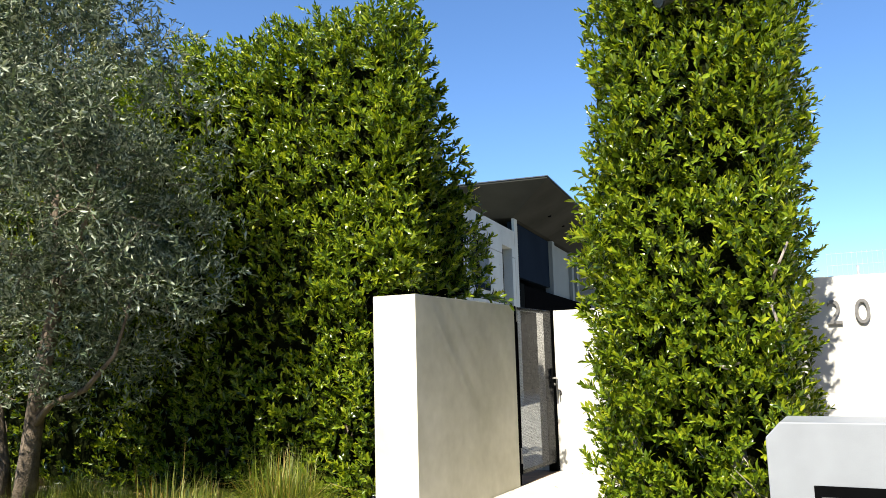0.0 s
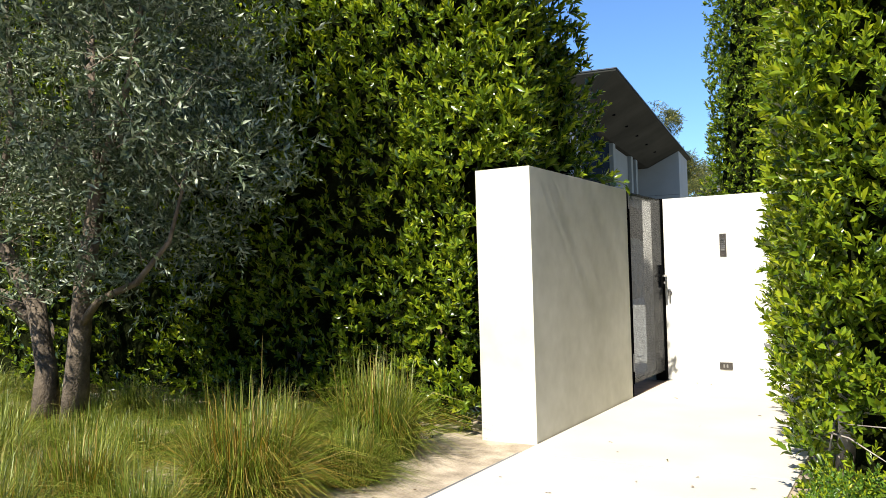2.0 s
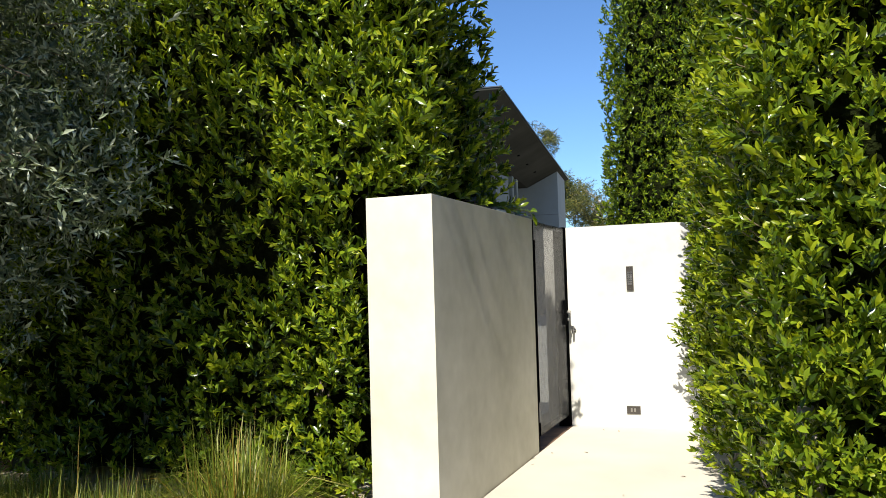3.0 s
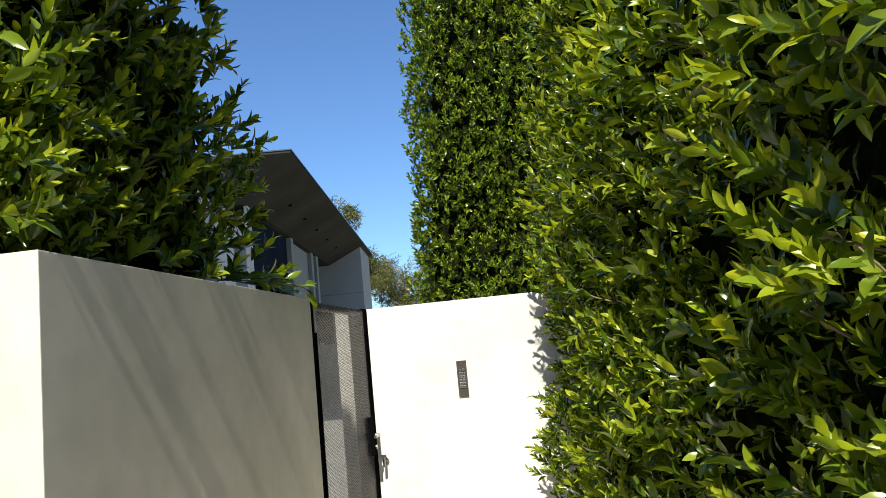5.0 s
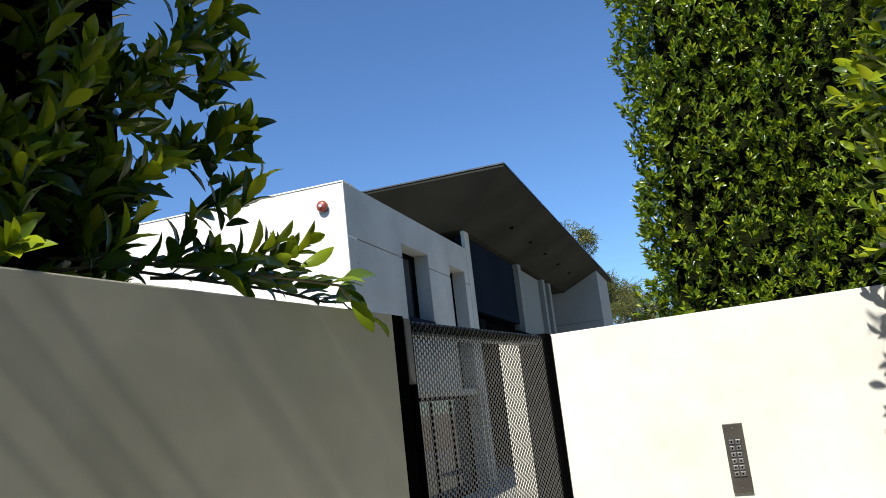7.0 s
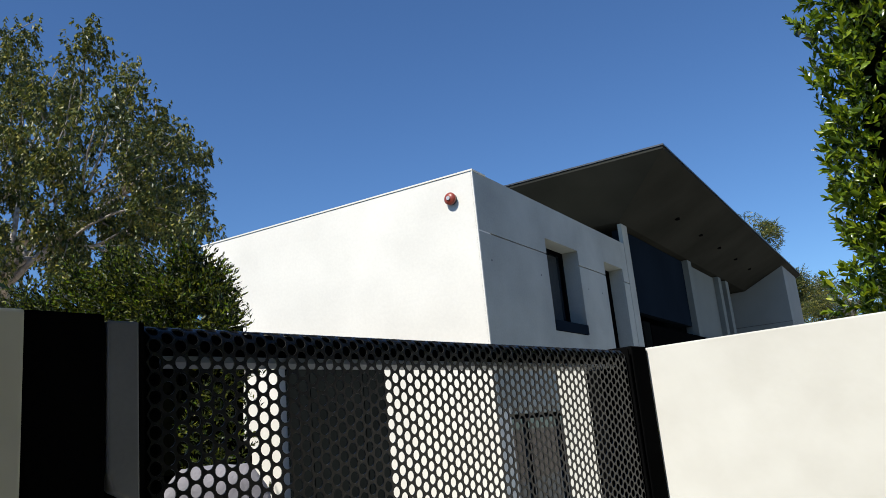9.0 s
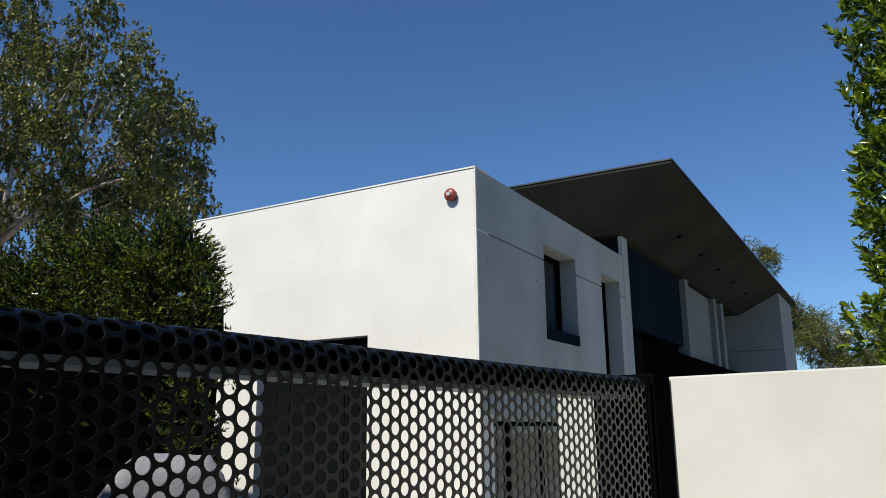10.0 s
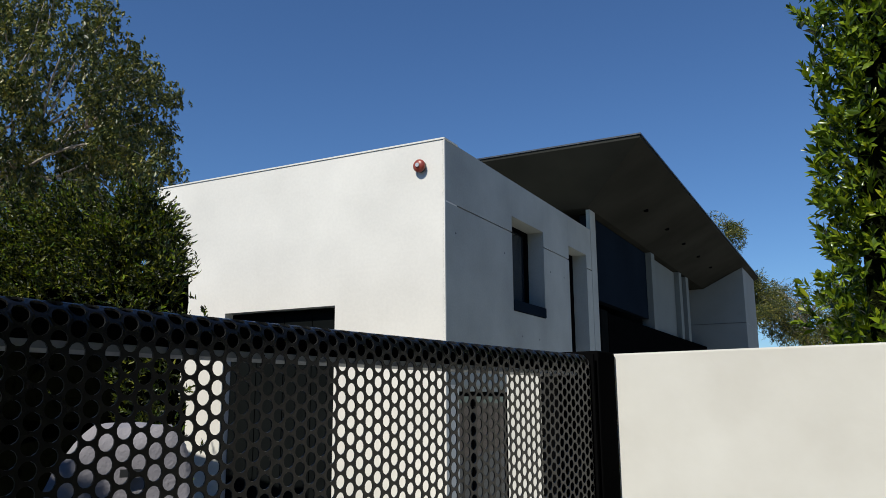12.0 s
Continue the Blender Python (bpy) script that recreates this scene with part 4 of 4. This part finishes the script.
for k in range(40):
    y = rng.uniform(4.95, 7.0)
    x = -0.50 - 0.163 * (y - 4.75) + 0.02
    z = rng.uniform(0.9, 2.5)
    d = Vector((-rng.uniform(0.5, 1.0), rng.uniform(-0.7, 0.4), rng.uniform(0.1, 0.7))).normalized()
    p0 = Vector((x, y, z)) - d * 0.05
    ln = rng.uniform(0.12, 0.22)
    part("stem", limb([p0, p0 + d * ln * 0.5, p0 + d * ln + Vector((0, 0, 0.02))], [0.004, 0.003, 0.0015], 5), TWIG, near)
    for i in range(9):
        f = 0.3 + 0.7 * i / 8
        r_ = d.orthogonal().normalized()
        r_.rotate(Matrix.Rotation(i * 2.4, 3, d))
        place_leaf(near, p0 + d * ln * f, d * (0.35 + 0.8 * f) + r_ * 0.75, d - r_ * 0.5 + Vector((0, 0, 0.5)), i)


# olive tree in the planting bed
olive = empty("olive_tree", (-5.75, 4.5, 0))
tagged(olive, "multi-stemmed olive tree with grey-green leaves", "tree")
OB = Vector((-5.75, 4.5, 0))
STEMS = [[(-0.30, 0.0, -0.05), (-0.33, 0.02, 0.45), (-0.42, 0.0, 0.95), (-0.85, -0.1, 1.6), (-1.2, -0.2, 2.7), (-1.3, -0.2, 3.7)],
         [(0.05, 0.0, -0.05), (0.10, 0.0, 0.5), (0.22, 0.0, 1.2), (0.33, 0.05, 1.9), (0.30, 0.0, 2.8), (0.2, 0.1, 4.1)],
         [(0.10, 0.0, 0.75), (0.45, -0.05, 1.0), (0.95, -0.1, 1.12), (1.3, -0.1, 1.4), (1.5, -0.1, 1.9)],
         [(-0.42, 0.0, 0.8), (-0.8, -0.05, 1.05), (-1.5, -0.2, 1.25), (-2.1, -0.3, 1.9)],
         [(0.33, 0.05, 1.9), (0.9, -0.1, 2.6), (1.3, -0.2, 3.5)], [(-0.85, -0.1, 1.6), (-0.4, -0.2, 2.4), (-0.3, -0.3, 3.5)]]
WIDE = [[0.13, 0.085, 0.075, 0.055, 0.035, 0.015], [0.12, 0.085, 0.075, 0.06, 0.04, 0.015], [0.034, 0.03, 0.024, 0.016, 0.008], [0.05, 0.045, 0.03, 0.015], [0.04, 0.025, 0.012], [0.04, 0.025, 0.012]]
for s_, w_ in zip(STEMS, WIDE):
    part("trunk", limb(s_, w_, 9), BARK, olive, "grey furrowed olive stem")
n = 11000
cen = rng.normal(size=(n, 3))
cen = unit(cen) * (rng.random(n) ** 0.45)[:, None] * np.array([2.5, 1.25, 2.1]) + np.array([-0.2, -0.30, 2.95])
low_ = unit(rng.normal(size=(4200, 3))) * (rng.random(4200) ** 0.45)[:, None] * np.array([1.1, 1.0, 1.65]) + np.array([1.15, -0.1, 2.45])
out_ = unit(rng.normal(size=(4500, 3))) * (rng.random(4500) ** 0.45)[:, None] * np.array([2.05, 0.55, 2.1]) + np.array([0.25, 0.38, 2.75])
# The last lobe is added out of view, to shade the hedge and grass.
shade_lobe = unit(rng.normal(size=(11500, 3))) * (rng.random(11500) ** 0.4)[:, None] * np.array([1.1, 1.3, 1.5]) + np.array([1.5, -1.4, 4.0])
cen = np.concatenate([cen, low_, out_, shade_lobe])
lump = np.array([noise.noise(Vector(c) * 1.3) for c in cen])
fine = np.array([noise.noise(Vector(c) * 3.4 + Vector((2, 9, 4))) for c in cen])
cen = cen[(lump > -0.08) & (fine > 0.03) & (cen[:, 2] > 0.95) & (rng.random(len(cen)) < np.clip(1.0 - (cen[:, 2] - 3.3) * 0.35, 0.4, 1))]
way = rng.normal(size=cen.shape) + np.array([0, -0.2, 0.25])
at, al, ou, ln, wd, yg = sprigs(rng, cen, way, 12, rng.uniform(.16, .34, len(cen)), 0.072, 0.30, 0.0, 0.85)
co, tris = leaf_arrays(SLIM, at, al, ou, ln, wd)
crown = new("crown", tri_mesh(co, tris, [OLIVE]))
crown.parent = olive
tagged(crown, "grey-green narrow olive leaves", kind="stuff")
tw = bmesh.new()
for c, w_ in list(zip(cen, unit(way)))[:900]:
    rod(c - w_ * 0.12, c + w_ * 0.26, 0.0035, 0.0015, 4, tw)
part("twig_growth", tw, BARK, olive)["kind"] = "stuff"


# grasses
def grass_mesh(seed, blades, radius, height, straw):
    r = np.random.default_rng(seed)
    seg = 3
    ang, rad = r.uniform(0, 2 * math.pi, blades), radius * 0.42 * np.sqrt(r.random(blades))
    base = np.column_stack([np.cos(ang) * rad, np.sin(ang) * rad, np.zeros(blades)])
    lean = np.column_stack([np.cos(ang + r.normal(0, .5, blades)), np.sin(ang + r.normal(0, .5, blades)), np.zeros(blades)])
    tilt = r.uniform(0.02, 1.32, blades) ** 0.9
    reach = radius * 1.08 * np.sin(tilt) * r.uniform(.8, 1.1, blades)
    tall = height * (0.86 * np.cos(tilt) + 0.22) * r.uniform(.7, 1.12, blades)
    stalk = r.random(blades) < 0.02
    tall, reach = np.where(stalk, tall * 1.22, tall), np.where(stalk, reach * 0.6, reach)
    side = np.column_stack([-lean[:, 1], lean[:, 0], r.normal(0, .3, blades)])
    wide = r.uniform(.0014, .0034, blades)
    wide = np.where(stalk, wide * 0.6, wide)
    rows_ = []
    for k in range(seg + 1):
        f = k / seg
        c = base + lean * (reach * f ** 1.55)[:, None] + np.array([0, 0, 1]) * (tall * (1.6 * f - (0.60 + 0.85 * np.minimum(reach / radius, 1.0)) * f ** 2.1))[:, None]
        rows_.append((c - side * (wide * (1.02 - f))[:, None], c + side * (wide * (1.02 - f))[:, None]))
    v = np.stack([q for pr in rows_ for q in pr], 1)
    f_ = []
    for k in range(seg):
        a = 2 * k
        f_ += [(a, a + 1, a + 3), (a, a + 3, a + 2)]
    t = (np.array(f_)[None] + (np.arange(blades) * (2 * seg + 2))[:, None, None]).reshape(-1, 3)
    return tri_mesh(v.reshape(-1, 3), t, [BLADE, STRAW], np.repeat((r.random(blades) < straw).astype(np.int32), len(f_)))


GRASS = [grass_mesh(3, 2600, 0.50, 0.57, 0.30), grass_mesh(4, 1900, 0.45, 0.46, 0.08), grass_mesh(5, 2100, 0.47, 0.58, 0.14), grass_mesh(6, 600, 0.48, 0.36, 0.05), grass_mesh(7, 900, 0.52, 0.52, 0.10)]
CLUMPS = [(-3.00, 3.62, 0, 1.12), (-3.02, 4.78, 2, 1.18), (-2.78, 4.22, 1, 0.78), (-2.88, 2.90, 1, 0.88), (-3.16, 2.35, 2, 1.05), (-3.9, 3.35, 3, 1.0), (-4.2, 2.75, 2, 0.95), (-4.35, 4.05, 3, 1.0),
          (-4.0, 4.75, 3, 0.9), (-4.9, 3.4, 1, 1.0), (-5.2, 2.7, 2, 1.05), (-5.1, 4.2, 3, 0.9), (-6.0, 3.3, 2, 1.2), (-6.6, 4.1, 1, 1.3), (-6.8, 3.0, 2, 1.2), (-7.6, 3.8, 1, 1.4), (-7.9, 4.9, 2, 1.5), (-6.9, 5.1, 3, 1.1),
          (-4.8, 5.1, 3, 0.9), (-5.8, 5.15, 3, 1.0), (-3.5, 5.2, 3, 0.75), (-8.7, 3.4, 1, 1.3), (-3.0, 1.95, 1, 0.9), (-3.9, 1.9, 0, 1.0), (-5.0, 1.9, 2, 1.0), (-6.2, 2.2, 1, 1.0), (-9.2, 4.6, 2, 1.4)]
CLUMPS += [(-5.0 - 0.62 * (k % 8) + 0.2 * math.sin(k * 5.1), 1.6 + 0.66 * (k // 8) + 0.18 * math.sin(k * 3.3), (1, 3, 2)[k % 3], 0.95 + 0.15 * math.sin(k * 1.7)) for k in range(24)]
CLUMPS += [(-3.75, 2.9, 3, 0.9), (-3.45, 1.5, 2, 1.0), (-4.3, 1.2, 1, 1.0)]
CLUMPS = [(x, y, k if y < 3.7 or x > -3.3 else 3, s if y < 3.7 or x > -3.3 else s * 0.9) for x, y, k, s in CLUMPS]
CLUMPS += [(-3.65 - 0.46 * (k % 12) + 0.16 * math.sin(k * 5.1), 4.0 + 0.42 * (k // 12) + 0.14 * math.sin(k * 3.3), 3, 0.72 + 0.15 * math.sin(k * 1.7)) for k in range(48)]
CLUMPS += [(-3.45, 4.4, 2, 0.8), (-3.5, 3.05, 0, 0.85)]
CLUMPS = [(x, y, 4 if x < -4.6 and k != 3 else k, s) for x, y, k, s in CLUMPS]
LABELS = ["dense tussock grass clump with straw-gold blades", "green tussock grass clump beside the path", "tall tussock grass clump with pale seed stalks", "small green grass tuft in the bed", "loose green tussock grass clump under the olive tree"]
for i, (x, y, k, s) in enumerate(CLUMPS):
    c = new("grass_clump", GRASS[k])
    c.matrix_world = pose(x, y, -0.014, 0, 0, 67 * i) @ Matrix.Diagonal((s * 1.06, s * 1.06, s * 0.98, 1))
    tagged(c, LABELS[k], "grass", "tussock grasses", "stuff")

# low ground cover beside the path
cover_bed = empty("ground_cover", (0, 0, 0))
tagged(cover_bed, "low clipped small-leaved ground cover along the path", "ground cover", kind="stuff")
n = 5200
p = np.column_stack([rng.uniform(-0.56, 2.6, n), rng.uniform(2.42, 4.72, n), np.zeros(n)])
edge = np.minimum(p[:, 0] + 0.56, np.minimum(p[:, 1] - 2.42, 4.9 - p[:, 1]))
p[:, 2] = np.clip(edge * 1.3, 0.02, 0.17) + np.array([noise.noise(Vector(q) * 2.2) * 0.06 for q in p]) + rng.uniform(-0.07, 0.02, n)
p = p[~((p[:, 0] > 0.5) & (p[:, 1] > 4.12))]
at, al, ou, ln, wd, yg = sprigs(rng, p, rng.normal(size=p.shape) * .5 + np.array([0, -0.1, 1.0]), 11, rng.uniform(.05, .1, len(p)), 0.032, 0.45, 0.3, 1.0)
co, tris = leaf_arrays(SLIM, at, al, ou, ln, wd)
gc = new("foliage", tri_mesh(co, tris, [SMALL, YOUNG], np.repeat(yg.astype(np.int32), 2)))
gc.parent = cover_bed
tagged(gc, kind="stuff")
# Bumpy near-black sheet under the leaves, painting in the shade between them.
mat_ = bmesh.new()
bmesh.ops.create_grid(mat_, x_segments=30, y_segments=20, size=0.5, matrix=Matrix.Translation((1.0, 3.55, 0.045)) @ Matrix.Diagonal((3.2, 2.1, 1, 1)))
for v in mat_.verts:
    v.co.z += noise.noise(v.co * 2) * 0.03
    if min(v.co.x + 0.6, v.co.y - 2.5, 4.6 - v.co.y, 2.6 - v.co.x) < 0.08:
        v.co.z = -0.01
part("shade_sheet", mat_, CORE, cover_bed)


# trees beyond the house
def gum_tree(name, at, height, spread_, seed, clumps, leaf, label, drop=True, trunk_r=0.35, lean=(0, 0), hang=-1.2, leaves=60):
    r = np.random.default_rng(seed)
    t = empty(name, at)
    tagged(t, label, "tree")
    lx, ly = lean
    trunk = [(0, 0, -0.1), (lx * .15, ly * .15, height * .22), (lx * .4, ly * .4, height * .42), (lx * .7, ly * .7, height * .65), (lx, ly, height * .9)]
    part("trunk", limb(trunk, [trunk_r, trunk_r * .8, trunk_r * .62, trunk_r * .4, trunk_r * .1], 10), PALE_BARK, t, "pale smooth trunk")
    ends = []
    for k in range(13):
        f = r.uniform(.3, .9)
        s0 = Vector(trunk[1]).lerp(Vector(trunk[4]), f)
        a = k * 2.4 + r.uniform(-.4, .4)
        reach = spread_ * r.uniform(.55, 1.0) * (1.15 - .5 * f)
        d = Vector((math.cos(a) * reach, math.sin(a) * reach, height * r.uniform(.06, .2)))
        m = s0 + d * .5 + Vector((0, 0, height * .03))
        part("limb", limb([s0, m, s0 + d], [trunk_r * .42, trunk_r * .24, trunk_r * .07], 7), PALE_BARK, t)
        ends += [(m, s0 + d)]
        for q in range(3):
            a2 = a + r.uniform(-1.1, 1.1)
            b0 = m.lerp(s0 + d, r.uniform(0, .8))
            b1 = b0 + Vector((math.cos(a2), math.sin(a2), r.uniform(.1, .8))) * spread_ * .38
            part("limb", limb([b0, b0.lerp(b1, .5) + Vector((0, 0, .15)), b1], [trunk_r * .2, trunk_r * .12, trunk_r * .04], 5), PALE_BARK, t)
            ends += [(b0, b1)]
    cen = []
    for k in range(clumps):
        a, b = ends[r.integers(len(ends))]
        cen.append(np.array(a.lerp(b, r.uniform(.35, 1.1))) + r.normal(size=3) * spread_ * .10)
    cen = np.array(cen)
    pts = (cen[:, None] + r.normal(size=(clumps, leaves // 6, 3)) * np.array([.36, .36, .6]) * spread_ * .085).reshape(-1, 3)
    at_, al_, ou_, ln_, wd_, _ = sprigs(r, pts, r.normal(size=pts.shape) * .5 + np.array([0, 0, hang]), 6, r.uniform(.2, .5, len(pts)), leaf, 0.26, 0.0, 0.6)
    co_, tr_ = leaf_arrays(SLIM, at_, al_, ou_, ln_, wd_)
    cr = new("crown", tri_mesh(co_, tr_, [GUM]))
    cr.parent = t
    tagged(cr, "drooping olive-green foliage in loose clumps", kind="stuff")
    return t


def bent(a, m, b):
    """Six points along a curve from a to b that bows towards m."""
    return [a * (1 - f) ** 2 + m * (2 * f * (1 - f)) + b * f ** 2 for f in (0, 0.2, 0.4, 0.6, 0.8, 1.0)]


def spreading_gum(at, fork, centre, radii, seed, clumps):
    """A gum with bent pale limbs, its leaves hanging in separate narrow bunches."""
    r = np.random.default_rng(seed)
    t = empty("gum_tree", at)
    tagged(t, "tall gum tree with drooping olive-green bunches and pale limbs", "tree")
    centre, radii, top = Vector(centre), Vector(radii), Vector((0.3, 0, fork))
    part("trunk", limb([(0, 0, -0.1), (0.15, 0.1, fork * 0.4), (-0.1, 0, fork * 0.75), top], [0.5, 0.4, 0.36, 0.32], 12), PALE_BARK, t, "pale smooth trunk")

    mains, spots = [], []
    for k in range(12):
        a = k * 2.4
        e = centre + Vector((math.cos(a) * radii.x, math.sin(a) * radii.y, (-0.55 + 1.4 * (k * 5 % 12) / 12) * radii.z)) * r.uniform(0.42, 0.55)
        m = top.lerp(e, 0.5) + Vector((0, 0, r.uniform(-0.8, 1.2))) + Vector(r.normal(size=3)) * 0.8
        part("limb", limb(bent(top - Vector((0, 0, r.uniform(0, 1.6))), m, e), [0.13, 0.11, 0.09, 0.07, 0.05, 0.035], 8), PALE_BARK, t)
        mains += [m.lerp(e, 0.6), e]
    # twigs reach evenly over the whole dome
    for k in range(130):
        h = 1 - 1.62 * (k + 0.5) / 130
        w = math.sqrt(1 - h * h)
        v = Vector((math.cos(k * 2.39996) * w * radii.x, math.sin(k * 2.39996) * w * radii.y, h * radii.z))
        b1 = centre + v * r.uniform(0.72, 1.0)
        b0 = min(mains, key=lambda q: (q - b1).length)
        bm_ = b0.lerp(b1, 0.55) + Vector(r.normal(size=3)) * 0.4 + Vector((0, 0, 0.6))
        part("limb", limb(bent(b0, bm_, b1), [0.05, 0.042, 0.034, 0.026, 0.018, 0.010], 5), PALE_BARK, t)
        spots += [(bm_, b1)] * 3 + [(b0, bm_)]
    cen_ = np.array([np.array(a.lerp(b, r.uniform(0.1, 1.05))) + r.normal(size=3) * np.array([0.3, 0.3, 0.2]) for a, b in (spots[r.integers(len(spots))] for _ in range(clumps))])
    hang_ = r.uniform(0.35, 0.8, clumps)
    pts = (cen_[:, None] + r.normal(size=(clumps, 26, 3)) * np.array([0.23, 0.23, 1.0]) * np.stack([np.ones(clumps), np.ones(clumps), hang_ * 0.6], 1)[:, None]).reshape(-1, 3)
    pts[:, 2] -= 0.35
    at_, al_, ou_, ln_, wd_, _ = sprigs(r, pts, r.normal(size=pts.shape) * .35 + np.array([0, 0, -1.2]), 6, r.uniform(.15, .35, len(pts)), 0.21, 0.52, 0.0, 0.7)
    co_, tr_ = leaf_arrays(SLIM, at_, al_, ou_, ln_, wd_)
    cr = new("crown", tri_mesh(co_, tr_, [GUM]))
    cr.parent = t
    tagged(cr, "drooping olive-green foliage in loose bunches", kind="stuff")


spreading_gum((-31.4, 19.4, 0), 9.6, (0.3, 0, 11.3), (8.2, 8.2, 7.9), 5, 780)
gum_tree("distant_tree", (-12.2, 46.0, 0), 10.0, 2.3, 8, 620, 0.18, "distant slender tree rising behind the roof", trunk_r=0.2, hang=-0.2)
gum_tree("distant_tree", (-9.4, 50.0, 0), 7.4, 2.6, 9, 420, 0.17, "distant rounded tree behind the wall", trunk_r=0.22, hang=-0.3)
gum_tree("distant_tree", (-6.6, 55.0, 0), 6.8, 2.8, 10, 420, 0.17, "distant rounded tree behind the wall", trunk_r=0.22, hang=-0.3)

# fallen leaves on the path
LITTER = [tri_mesh(*leaf_arrays(FULL, np.zeros((1, 3)), np.array([[0, 1.0, 0]]), np.array([[0, 0, 1.0]]), np.array([s]), np.array([w])), [DRY]) for s, w in ((0.034, 0.35), (0.024, 0.45), (0.042, 0.25))]
for k in range(40):
    x, y = rng.uniform(-2.15, -0.7), rng.uniform(2.5, 8.6)
    if k > 22:
        x = rng.uniform(-2.7, -2.25)
        y = rng.uniform(2.2, 5.2)
    lf = new("fallen_leaf", LITTER[k % 3])
    lf.matrix_world = pose(x, y, 0.006 if x > -2.2 else -0.004, rng.uniform(-12, 12), rng.uniform(-25, 25), rng.uniform(0, 360))
    tagged(lf, "small dry fallen leaf on pale concrete", "leaf", "fallen leaves")
